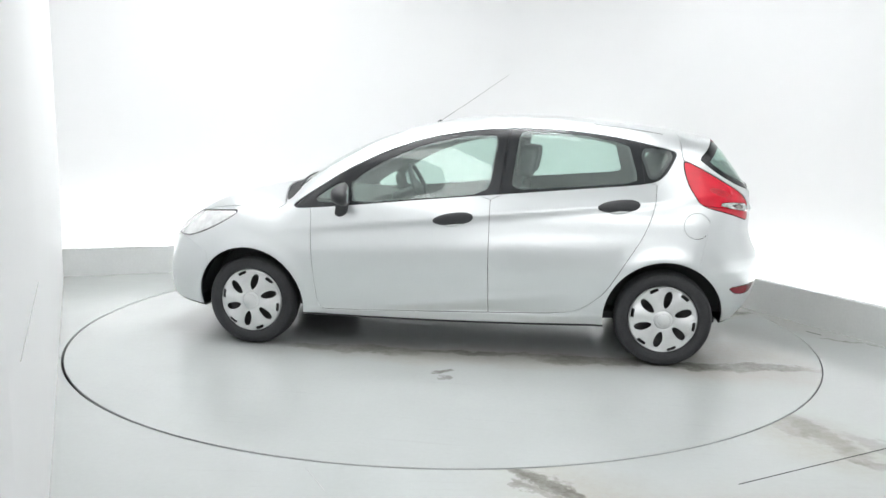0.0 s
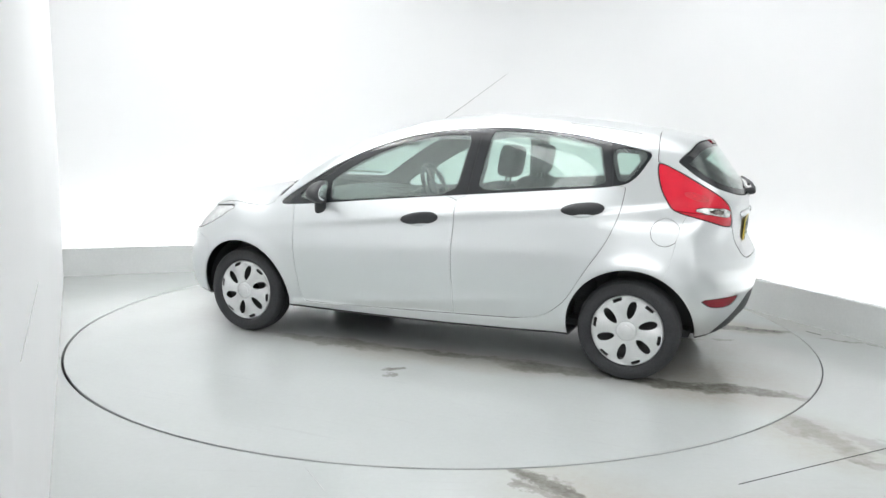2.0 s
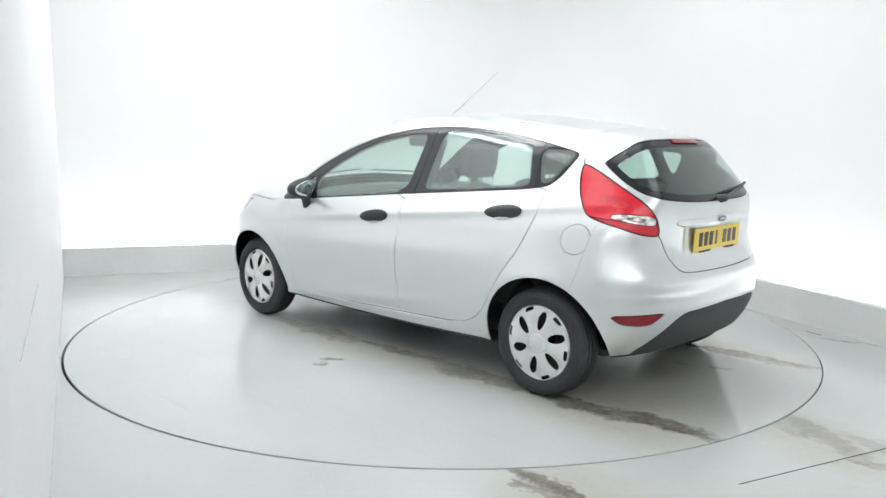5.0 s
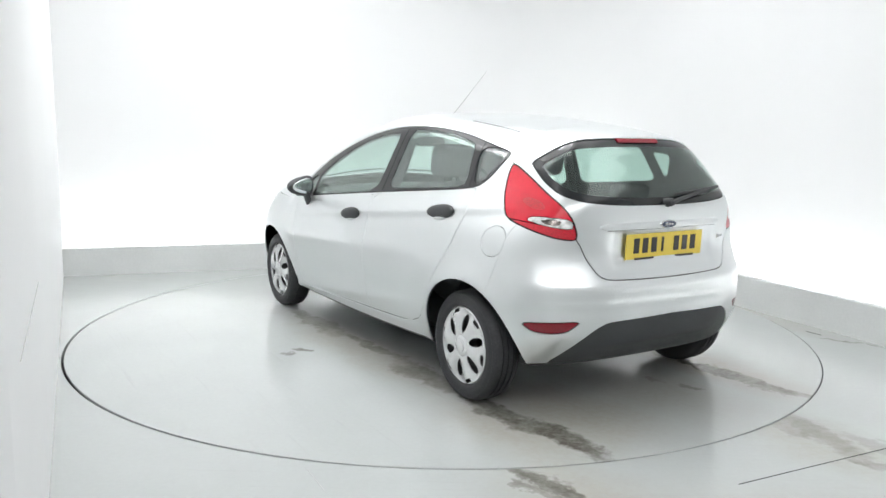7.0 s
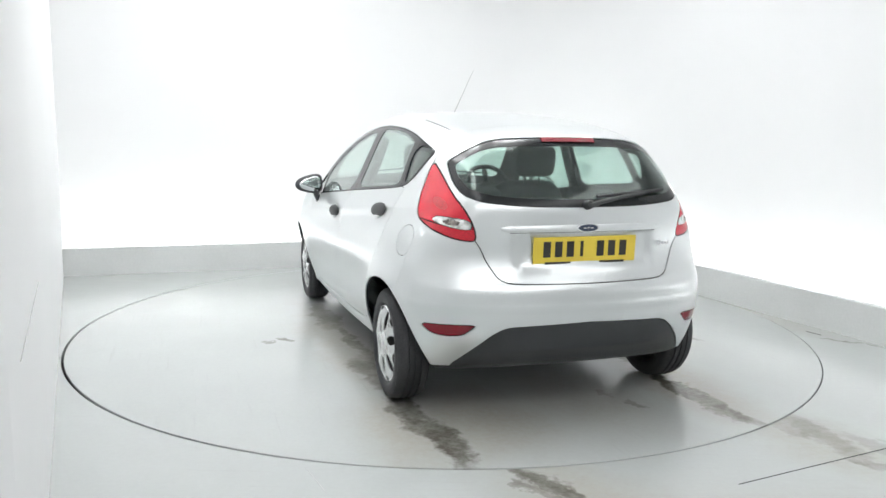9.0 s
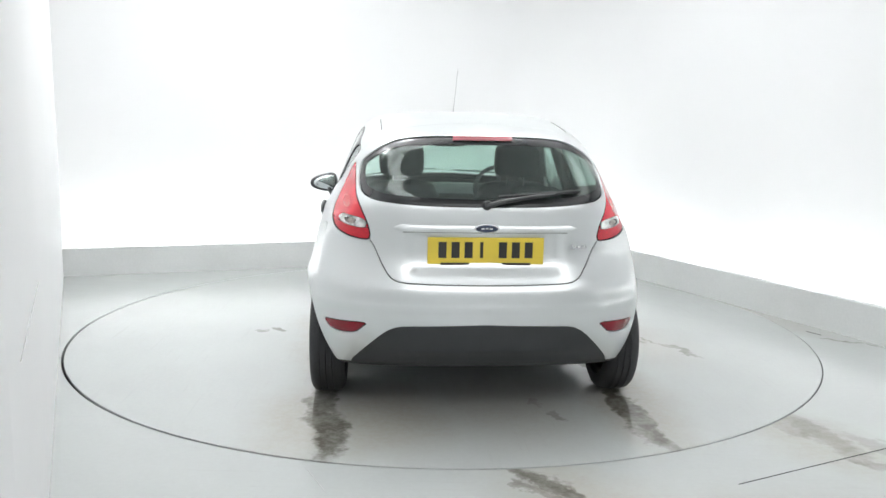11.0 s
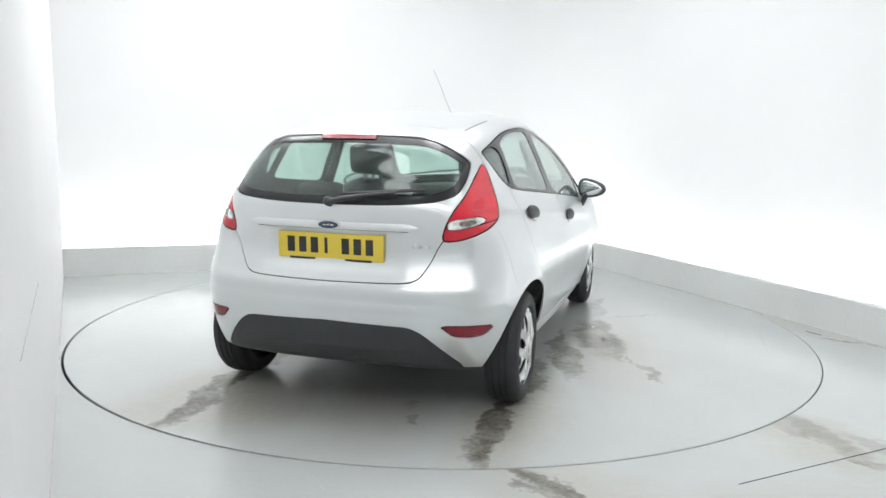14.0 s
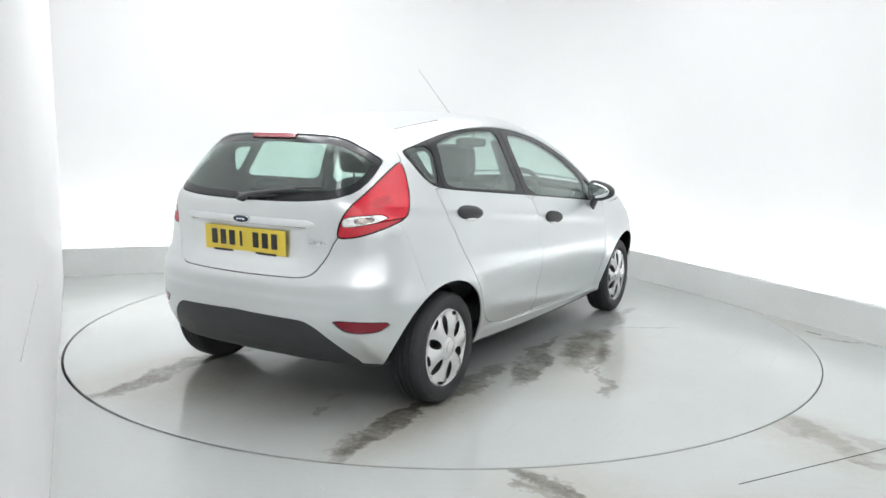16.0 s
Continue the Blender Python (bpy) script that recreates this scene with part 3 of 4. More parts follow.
def split(V, T, val):
    """Cut a triangle net along val = 0; gives the net where val > 0."""
    val = np.where(np.abs(val) < 1e-7, 1e-7, val)
    pos = val > 0
    n = pos[T].sum(1)
    keep = [T[n == 3]]
    mixed = T[(n == 1) | (n == 2)]
    if len(mixed):
        mp = pos[mixed]
        lone = np.where(mp.sum(1) == 1, mp.argmax(1), (~mp).argmax(1))
        r = np.arange(len(mixed))
        a, b, c = mixed[r, lone], mixed[r, (lone + 1) % 3], mixed[r, (lone + 2) % 3]
        e = np.concatenate([np.stack([a, b], 1), np.stack([a, c], 1)])
        e.sort(1)
        u, inv = np.unique(e, axis=0, return_inverse=True)
        inv = inv.reshape(-1)
        s = (val[u[:, 0]] / (val[u[:, 0]] - val[u[:, 1]]))[:, None]
        new_v = V[u[:, 0]] * (1 - s) + V[u[:, 1]] * s
        ab, ac = len(V) + inv[:len(mixed)], len(V) + inv[len(mixed):]
        V = np.concatenate([V, new_v])
        one = pos[a]
        keep += [np.stack([a, ab, ac], 1)[one], np.stack([ab, b, c], 1)[~one], np.stack([ab, c, ac], 1)[~one]]
    T = np.concatenate(keep)
    used, back = np.unique(T, return_inverse=True)
    return V[used], back.reshape(T.shape)


def take(net, rule, gap=0.006):
    """Lift a region out of a net; a shut line of that width stays between the two."""
    V, T = net
    inner = split(V, T, rule(V) - gap / 2)
    outer = split(V, T, -rule(V) - gap / 2)
    return inner, outer


def shell(name, net, mat, parent, label="", sink=0.0, thick=0.006, round_edge=True):
    """A sheet part that follows the car's form, with its own thickness and turned-in edge."""
    V, T = net
    if len(T) == 0:
        return None
    V = settle(V, 2)
    N = form_normal(V)
    N /= np.linalg.norm(N, axis=1, keepdims=True) + 1e-12
    e = np.concatenate([T[:, [0, 1]], T[:, [1, 2]], T[:, [2, 0]]])
    key = np.sort(e, 1)
    _, first, count = np.unique(key, axis=0, return_index=True, return_counts=True)
    rim = e[first[count == 1]]
    out, inn, n = V - N * sink, V - N * (sink + thick), len(V)
    m = len(rim)
    side = np.cross(V[rim[:, 1]] - V[rim[:, 0]], N[rim[:, 0]])
    side /= np.linalg.norm(side, axis=1, keepdims=True) + 1e-12
    rv = np.concatenate([out[rim[:, 0]], out[rim[:, 1]], inn[rim[:, 1]], inn[rim[:, 0]]])
    k = 2 * n + np.arange(m)
    verts = np.concatenate([out, inn, rv])
    norms = np.concatenate([N, -N, side, side, side, side])
    faces = [tuple(t) for t in T] + [tuple(t[::-1] + n) for t in T] + [(i + m, i, i + 3 * m, i + 2 * m) for i in k]
    return mesh_object(name, verts, faces, mat, parent, label, True, norms)


car = tagged(new("car"), "silver metallic five-door hatchback with black handles and mirrors, on the turntable", "car")
NET = skin((-1.95, -0.95, 0.1), (2.15, 0.95, 1.5), 0.0155)

DLO = rounded([(0.985, 0.838), (0.818, 0.956), (0.624, 1.081), (0.395, 1.194), (0.164, 1.272), (-0.138, 1.320), (-0.404, 1.334), (-0.667, 1.321),
               (-0.895, 1.292), (-1.088, 1.254), (-1.262, 1.213), (-1.278, 1.195), (-1.215, 1.082), (-1.146, 1.030), (-0.648, 0.985), (-0.247, 0.950), (0.328, 0.896), (0.697, 0.858)], 2)
F_GLASS = rounded([(0.575, 0.892), (-0.200, 0.966), (-0.246, 1.278), (-0.10, 1.274), (0.024, 1.254), (0.16, 1.220), (0.289, 1.172), (0.42, 1.108), (0.52, 1.048), (0.592, 0.99)], 2, 0.1)
T_GLASS = rounded([(0.84, 0.886), (0.665, 1.004), (0.635, 0.985), (0.628, 0.886)])
R_GLASS = rounded([(-0.353, 0.990), (-1.045, 1.046), (-0.995, 1.228), (-0.944, 1.246), (-0.766, 1.282), (-0.58, 1.297), (-0.39, 1.300)], 2, 0.07)
Q_GLASS = rounded([(-1.090, 1.212), (-1.240, 1.200), (-1.160, 1.080), (-1.130, 1.078)], 3, 0.12)
F_DOOR = rounded([(0.85, 0.95), (0.833, 0.834), (0.825, 0.677), (0.812, 0.475), (0.803, 0.29), (0.785, 0.243), (0.74, 0.236), (-0.215, 0.2625), (-0.231, 0.263), (-0.2308, 0.285), (-0.228, 0.6), (-0.226, 1.0)], 1)
R_DOOR = rounded([(-0.226, 1.0), (-0.228, 0.6), (-0.2308, 0.285), (-0.231, 0.263), (-0.250, 0.2635), (-0.676, 0.277), (-0.787, 0.319), (-0.892, 0.413), (-0.992, 0.582), (-1.094, 0.741), (-1.152, 0.896), (-1.166, 1.06)], 1)
LAMP = rounded([(0.518, 1.166), (0.599, 1.111), (0.688, 1.041), (0.784, 0.973), (0.829, 0.912), (0.848, 0.827), (0.767, 0.834), (0.665, 0.862), (0.540, 0.900), (0.503, 0.926), (0.488, 1.015), (0.498, 1.106)], 2)
LAMP_CLEAR = rounded([(0.595, 0.916), (0.646, 0.934), (0.788, 0.926), (0.822, 0.914), (0.830, 0.876), (0.714, 0.889)], 2)
REFLECTOR = rounded([(0.605, 0.458), (0.74, 0.467), (0.880, 0.472), (0.845, 0.443), (0.815, 0.421), (0.74, 0.413), (0.66, 0.419)], 1)
HEADLAMP = rounded([(1.84, 0.64), (1.74, 0.74), (1.60, 0.795), (1.45, 0.808), (1.27, 0.822), (1.363, 0.757), (1.504, 0.687), (1.66, 0.640)], 2)
FLAP = np.array([(-1.385 + 0.073 * math.cos(a), 0.803 + 0.071 * math.sin(a)) for a in np.linspace(0, 2 * math.pi, 40, False)])


def both(half):
    """An outline across the car from its half."""
    return half + [(-a, b) for a, b in half[::-1]]


REAR_GLASS = rounded([(1.5, 0.978), (1.1, 0.982), (0.98, 0.988), (0.861, 1.001), (0.755, 1.030), (0.676, 1.086), (0.628, 1.140), (0.608, 1.166), (0.682, 1.213),
                      (0.762, 1.257), (0.827, 1.274), (0.95, 1.281), (1.1, 1.283), (1.5, 1.283)], 1)
TAILGATE = rounded([(1.5, 0.645), (1.27, 0.645), (1.13, 0.647), (0.991, 0.651), (0.943, 0.671), (0.885, 0.742), (0.850, 0.82), (0.75, 0.95), (0.60, 1.06), (0.53, 1.14), (0.50, 1.20), (0.50, 1.46), (1.5, 1.46)], 1)
VALANCE = rounded(both([(0.0, 0.474), (0.29, 0.466), (0.385, 0.462), (0.442, 0.432), (0.52, 0.355), (0.60, 0.26), (0.60, 0.10), (0.0, 0.10)]), 1)
SCREEN = rounded(both([(0.0, 1.055), (0.3, 1.035), (0.60, 0.955), (0.645, 0.90), (0.60, 0.66), (0.52, 0.40), (0.47, 0.335), (0.0, 0.355)]), 1)
SCUTTLE = rounded(both([(0.0, 1.135), (0.35, 1.12), (0.68, 1.03), (0.735, 0.99), (0.66, 0.93), (0.3, 1.03), (0.0, 1.05)]), 1)
BONNET = rounded(both([(0.0, 1.14), (0.35, 1.125), (0.68, 1.035), (0.765, 1.0), (0.79, 1.28), (0.735, 1.45), (0.60, 1.64), (0.42, 1.76), (0.2, 1.81), (0.0, 1.82)]), 1)


def seen_side(outline, s, low=0.3):
    return lambda p: np.minimum(inside_by(outline, p[:, 0], p[:, 2]), s * p[:, 1] - low)


def seen_corner(outline, s):
    return lambda p: np.minimum(inside_by(outline, (-p[:, 0] - s * p[:, 1]) / math.sqrt(2), p[:, 2]), np.minimum(s * p[:, 1] - 0.2, -1.0 - p[:, 0]))


def seen_rear(outline, ahead=-1.22):
    return lambda p: np.minimum(inside_by(outline, p[:, 1], p[:, 2]), ahead - p[:, 0])


def seen_tail(outline, inset=0.0):
    """A region across the tail, drawn in the slanting view of each rear corner."""
    def rule(p):
        halves = [np.minimum(inside_by(outline, (-p[:, 0] - k * p[:, 1]) / math.sqrt(2), p[:, 2]) - inset, k * p[:, 1] + 0.02) for k in (1, -1)]
        return np.minimum(np.maximum(*halves), -1.15 - p[:, 0])
    return rule


def grown(outline, s, by):
    return lambda p: np.minimum(inside_by(outline, p[:, 0], p[:, 2]) + by, s * p[:, 1] - 0.3)


def seen_above(outline, low):
    return lambda p: np.minimum(inside_by(outline, p[:, 1], p[:, 0]), p[:, 2] - low)


def in_arch(p, grow=0.0):
    d = np.full(len(p), -1.0)
    for ax in (AXLE_F, AXLE_R):
        d = np.maximum(d, np.minimum(ARCH_R + grow - np.hypot(p[:, 0] - ax, p[:, 2] - ARCH_Z), np.abs(p[:, 1]) - 0.50))
    return d


def low_part(p):
    return FLOOR(p[:, 0]) + 0.022 - p[:, 2]


def ahead_of(x0):
    return lambda p: p[:, 0] - x0


def below(*rules):
    return lambda p: np.minimum.reduce([r(p) for r in rules])


# the lining under the panels: dark sides and pale roof
_, lining = take(NET, in_arch, 0.0)
for s in (1, -1):
    for outline in (F_GLASS, T_GLASS, R_GLASS, Q_GLASS):
        _, lining = take(lining, grown(outline, s, 0.003), 0.0)
for rule in (seen_tail(REAR_GLASS, 0.03), seen_above(SCREEN, 0.9)):
    _, lining = take(lining, rule, 0.0)
roof_lining, side_lining = take(lining, lambda p: p[:, 2] - 1.325, 0.0)
shell("cabin_lining", side_lining, LINER, car, "dark grey cabin lining", 0.0095, 0.004)
shell("headlining", roof_lining, ROOFLINE, car, "pale grey headlining", 0.0095, 0.004)

_, net = take(NET, in_arch, 0.0)
floor_net, net = take(net, low_part, 0.0)
shell("underbody", floor_net, GREYP, car, "dark underbody", 0.003, 0.01)


def door_handle(door, x, z, s, turn, size):
    """Black pull handle over a scooped cup."""
    p = np.array([[x, s * 0.7, z]])
    for _ in range(30):
        p[:, 1] -= s * car_form(p)
    n = form_normal(p)[0]
    n /= np.linalg.norm(n)
    along = Vector((math.cos(radians(turn)), 0, math.sin(radians(turn))))
    normal = Vector(n)
    along = (along - normal * along.dot(normal)).normalized()
    across = normal.cross(along)
    base = Matrix((along, across, normal)).transposed().to_4x4()
    base.translation = Vector(p[0])
    bm = bmesh.new()
    half_l, half_h = 0.118 * size, 0.036 * size
    bmesh.ops.create_uvsphere(bm, u_segments=28, v_segments=14, radius=1.0)
    for v in bm.verts:
        u = v.co.x
        v.co = Vector((math.copysign(abs(u) ** 0.8, u) * half_l, v.co.y * half_h * (1.0 - 0.12 * u), v.co.z * 0.016 + 0.003))
    bm.transform(base)
    handle = part("door_handle", bm, BLACK, door, "black plastic pull handle", True)
    bm = bmesh.new()
    bmesh.ops.create_uvsphere(bm, u_segments=20, v_segments=10, radius=1.0)
    for v in bm.verts:
        v.co = Vector((v.co.x * half_l * 0.45, v.co.y * 0.012 + s * half_h * 0.93, v.co.z * 0.010 + 0.003))
    bm.transform(base)
    part("handle_cup", bm, SILVER, door, "silver scooped handle cup", True)
    return handle


for s in (1, -1):
    dlo, net = take(net, seen_side(DLO, s), 0.004)
    tri, dlo = take(dlo, grown(T_GLASS, s, 0.006), 0.0)
    f_glass, dlo = take(dlo, grown(F_GLASS, s, 0.014), 0.0)
    r_glass, dlo = take(dlo, grown(R_GLASS, s, 0.014), 0.0)
    q_glass, dlo = take(dlo, grown(Q_GLASS, s, 0.024), 0.0)
    lean_split = lambda p: p[:, 0] + 0.285 + 0.10 * (p[:, 2] - 1.0)
    f_trim, dlo = take(dlo, lean_split, 0.005)
    r_trim, q_trim = take(dlo, lambda p: p[:, 0] + 1.085 - 0.12 * (p[:, 2] - 1.1), 0.004)
    f_panel, net = take(net, seen_side(F_DOOR, s), 0.0034)
    r_panel, net = take(net, seen_side(R_DOOR, s), 0.0034)
    f_door = shell("front_door", f_panel, SILVER, car)
    shell("window_trim", f_trim, GLOSS, f_door, "black window surround", 0.001, 0.007)
    shell("window_glass", f_glass, PANE, f_door, "clear tinted glass", 0.003, 0.003)
    shell("quarter_light", tri, PANE, f_door, "small clear tinted glass", 0.007, 0.004)
    r_door = shell("rear_door", r_panel, SILVER, car)
    shell("window_trim", r_trim, GLOSS, r_door, "black window surround", 0.001, 0.007)
    shell("window_glass", r_glass, PANE, r_door, "clear tinted glass", 0.003, 0.003)
    q_frame = shell("quarter_window", q_trim, GLOSS, car, "black quarter window surround", 0.001, 0.007)
    shell("window_glass", q_glass, PANE, q_frame, "small clear tinted glass", 0.007, 0.004)
    door_handle(f_door, -0.018, 0.808, s, -7, 1.0)
    door_handle(r_door, -0.952, 0.903, s, -6, 1.0)
    lamp, net = take(net, seen_corner(LAMP, s), 0.006)
    lamp, lamp_rim = take(lamp, lambda p: seen_corner(LAMP, s)(p) - 0.004, 0.0)
    clear, red = take(lamp, seen_corner(LAMP_CLEAR, s), 0.003)
    low_red, red = take(red, lambda p: 0.905 - 0.10 * ((-p[:, 0] - s * p[:, 1]) / math.sqrt(2) - 0.60) - p[:, 2], 0.004)
    facet, clear = take(clear, lambda p: 0.02 * (1 - np.hypot(((-p[:, 0] - s * p[:, 1]) / math.sqrt(2) - 0.728) / 0.052, (p[:, 2] - 0.9085 + 0.06 * ((-p[:, 0] - s * p[:, 1]) / math.sqrt(2) - 0.728)) / 0.0125)) * np.where((s * p[:, 1] > 0.2) & (p[:, 0] < -1), 1, 0), 0.0)
    bowl, red = take(red, lambda p: 0.03 * (1 - np.hypot(((-p[:, 0] - s * p[:, 1]) / math.sqrt(2) - 0.640) / 0.055, (p[:, 2] - 0.985 + 0.25 * ((-p[:, 0] - s * p[:, 1]) / math.sqrt(2) - 0.640)) / 0.022)) * np.where((s * p[:, 1] > 0.2) & (p[:, 0] < -1), 1, 0) - np.where((s * p[:, 1] > 0.2) & (p[:, 0] < -1), 0, 1), 0.0)
    tail = shell("tail_lamp", red, RED, car, "glossy red tail lamp", 0.0, 0.008)
    shell("lamp_rim", lamp_rim, GLOSS, tail, "thin dark lamp edge", 0.002, 0.008)
    shell("fog_strip", low_red, DEEPRED, tail, "deep red lower lamp strip", 0.002, 0.007)
    shell("lens_facet", facet, LAMPBOWL, tail, "dark mirrored bowl behind the reversing lens", 0.006, 0.004)
    shell("brake_bowl", bowl, DEEPRED, tail, "deep red brake lamp bowl", 0.0005, 0.007)
    shell("reversing_lens", clear, CLEARLAMP, tail, "clear silvery reversing lens", 0.001, 0.007)
    head, net = take(net, seen_side(HEADLAMP, s, 0.25), 0.007)
    hl = shell("headlamp", head, HEADLENS, car, "clear glossy headlamp", 0.003, 0.005)

bonnet, net = take(net, seen_above(BONNET, 0.62), 0.004)
shell("bonnet", bonnet, SILVER, car)
scuttle, net = take(net, seen_above(SCUTTLE, 0.8), 0.004)
shell("scuttle", scuttle, BLACK, car, "black plastic scuttle panel", 0.010, 0.008)
screen, net = take(net, seen_above(SCREEN, 0.88), 0.006)
shell("windscreen", screen, PANE, car, "clear tinted windscreen", 0.004, 0.005)
r_win, net = take(net, seen_tail(REAR_GLASS), 0.006)
tail_net, net = take(net, below(seen_tail(TAILGATE), lambda p: -1.275 - p[:, 0] - 0.10 * p[:, 1] ** 2), 0.0045)
tailgate = shell("tailgate", tail_net, SILVER, car)
clear_win, border = take(r_win, seen_tail(REAR_GLASS, 0.034), 0.0)
shell("rear_window", clear_win, REARPANE, tailgate, "tinted rear window glass", 0.004, 0.003)
shell("window_border", border, GLOSS, tailgate, "gloss black rear window border", 0.004, 0.005)
SEAM = rounded([(-2.2, 0.92), (-1.50, 0.92), (-1.465, 0.86), (-1.452, 0.806), (-1.42, 0.65), (-1.38, 0.5), (-1.38, 0.1), (-2.2, 0.1)], 1)
r_bumper, net = take(net, lambda p: inside_by(SEAM, p[:, 0], p[:, 2]), 0.001)
valance, r_bumper = take(r_bumper, seen_rear(VALANCE, -1.5), 0.003)
bumper = None
marks = []
for s in (1, -1):
    refl, r_bumper = take(r_bumper, seen_corner(REFLECTOR, s), 0.005)
    marks.append(refl)
bumper = shell("rear_bumper", r_bumper, SILVER, car)
shell("valance", valance, GREYP, bumper, "dark grey plastic lower bumper", 0.004, 0.005)
for refl in marks:
    shell("reflector", refl, DARKRED, bumper, "dark red bumper reflector", 0.001, 0.007)
f_seam = rounded([(2.3, 0.66), (1.70, 0.63), (1.56, 0.60), (1.48, 0.55), (1.46, 0.1), (2.3, 0.1)], 1)
f_bumper, net = take(net, lambda p: inside_by(f_seam, p[:, 0], p[:, 2]), 0.0016)
shell("front_bumper", f_bumper, SILVER, car)
flap, net = take(net, seen_side(FLAP, 1), 0.0028)
shell("fuel_flap", flap, SILVER, car)
shell("body", net, SILVER, car, "silver metallic painted body shell")

# ---------- wheels ----------
TYRE_W = 0.165
tyre_profile = [(0.188, -0.060), (0.196, -0.076), (0.215, -0.083), (0.238, -0.082), (0.256, -0.074), (0.266, -0.062), (0.2705, -0.045)]
for g0 in (-0.030, 0.0, 0.030):
    tyre_profile += [(0.272, g0 - 0.0042), (0.265, g0 - 0.0036), (0.265, g0 + 0.0036), (0.272, g0 + 0.0042)]
tyre_profile += [(0.2705, 0.045), (0.266, 0.062), (0.256, 0.074), (0.252, 0.0765), (0.250, 0.0760), (0.238, 0.082), (0.222, 0.0835), (0.219, 0.0825), (0.215, 0.083), (0.204, 0.081), (0.196, 0.076), (0.188, 0.060)]


def cover_net():
    """The wheel cover's dished face: an even polar net, pierced by six teardrop holes and six slots."""
    rings, steps = 40, 180
    r = np.linspace(0.004, 0.194, rings)
    a = np.linspace(0, 2 * math.pi, steps, False)
    R, A = np.meshgrid(r, a, indexing="ij")
    V = np.stack([R * np.cos(A), R * np.sin(A), 0 * R], -1).reshape(-1, 3)
    i, j = np.meshgrid(np.arange(rings - 1), np.arange(steps), indexing="ij")
    p, q = (i * steps + j).ravel(), (i * steps + (j + 1) % steps).ravel()
    T = np.concatenate([np.stack([p, p + steps, q], 1), np.stack([q, p + steps, q + steps], 1)])
    centre = np.arange(steps)
    T = np.concatenate([T, np.stack([np.full(steps, len(V)), centre, (centre + 1) % steps], 1)])
    V = np.concatenate([V, [[0, 0, 0]]])
    ang, rad = np.arctan2(V[:, 1], V[:, 0]), np.hypot(V[:, 0], V[:, 1])
    sector = math.pi / 3
    local = (ang + sector / 2) % sector - sector / 2 + 0.03 * (rad - 0.12) / 0.05
    hole = 1 - np.hypot((rad - 0.116) / 0.048, local * rad / (0.0222 + 0.10 * (rad - 0.116)))
    other = (ang % sector) - sector / 2
    slot = 1 - np.maximum(np.abs(rad - 0.172 + 0.10 * other * rad) / 0.0090, np.abs(other + 0.02) * rad / 0.025)
    V, T = split(V, T, -np.maximum(hole, slot))
    rad = np.hypot(V[:, 0], V[:, 1])
    ang = np.arctan2(V[:, 1], V[:, 0])
    z = 0.016 * (1 - (np.clip(rad, 0.05, 0.2) / 0.194) ** 2) + 0.006 / (1 + np.exp((rad - 0.046) / 0.003))
    z += 0.0085 * np.cos(6 * (ang - math.pi / 6)) * np.clip((rad - 0.06) / 0.08, 0, 1) * np.clip((0.19 - rad) / 0.03, 0, 1)
    z -= 0.010 / (1 + np.exp((0.190 - rad) / 0.0015))
    z += 0.004 * np.exp(-((rad - 0.187) / 0.004) ** 2) - 0.003 * np.exp(-((rad - 0.052) / 0.004) ** 2)
    V[:, 2] = z
    return V, T


def sheet(name, net, thick, mat, parent, label):
    V, T = net
    e = np.concatenate([T[:, [0, 1]], T[:, [1, 2]], T[:, [2, 0]]])
    _, first, count = np.unique(np.sort(e, 1), axis=0, return_index=True, return_counts=True)
    rim = e[first[count == 1]]
    n = len(V)
    back = V - np.array([0, 0, thick])
    faces = [tuple(t) for t in T] + [tuple(t[::-1] + n) for t in T] + [(b, a, a + n, b + n) for a, b in rim]
    ob = mesh_object(name, np.concatenate([V, back]), faces, mat, parent, label, True)
    ob.data.set_sharp_from_angle(angle=radians(40))
    return ob


COVER = cover_net()


def wheel(x, y, s, spin):
    rim = part("wheel", lathe_bm([(0.03, -0.03), (0.06, -0.01), (0.12, 0.015), (0.165, 0.020), (0.178, 0.055), (0.190, 0.062), (0.190, -0.062), (0.172, -0.05), (0.16, 0.0), (0.10, -0.01), (0.03, -0.04)], 56), STEEL, car,
               "dark steel wheel", True)
    rim.matrix_basis = pose(x, y, HUB_Z, -90 * s) @ pose(0, 0, 0, 0, 0, spin)
    part("tyre", lathe_bm(tyre_profile, 96), RUBBER, rim, "black rubber tyre", True)
    cover = sheet("wheel_cover", COVER, 0.004, TRIMSILVER, rim, "silver six-hole wheel cover")
    cover.location = (0, 0, 0.070)
    hub = part("centre_cap", lathe_bm([(0.001, 0.0), (0.030, 0.0), (0.034, -0.003), (0.034, -0.012), (0.001, -0.012)], 32), TRIMSILVER, rim, "plain silver centre cap", True)
    hub.location = (0, 0, 0.0965)
    return rim


wheel(AXLE_F - 0.012, 0.752, 1, 19)
wheel(AXLE_R, 0.714, 1, 20)
wheel(AXLE_F - 0.012, -0.752, -1, 30)
wheel(AXLE_R, -0.722, -1, 40)
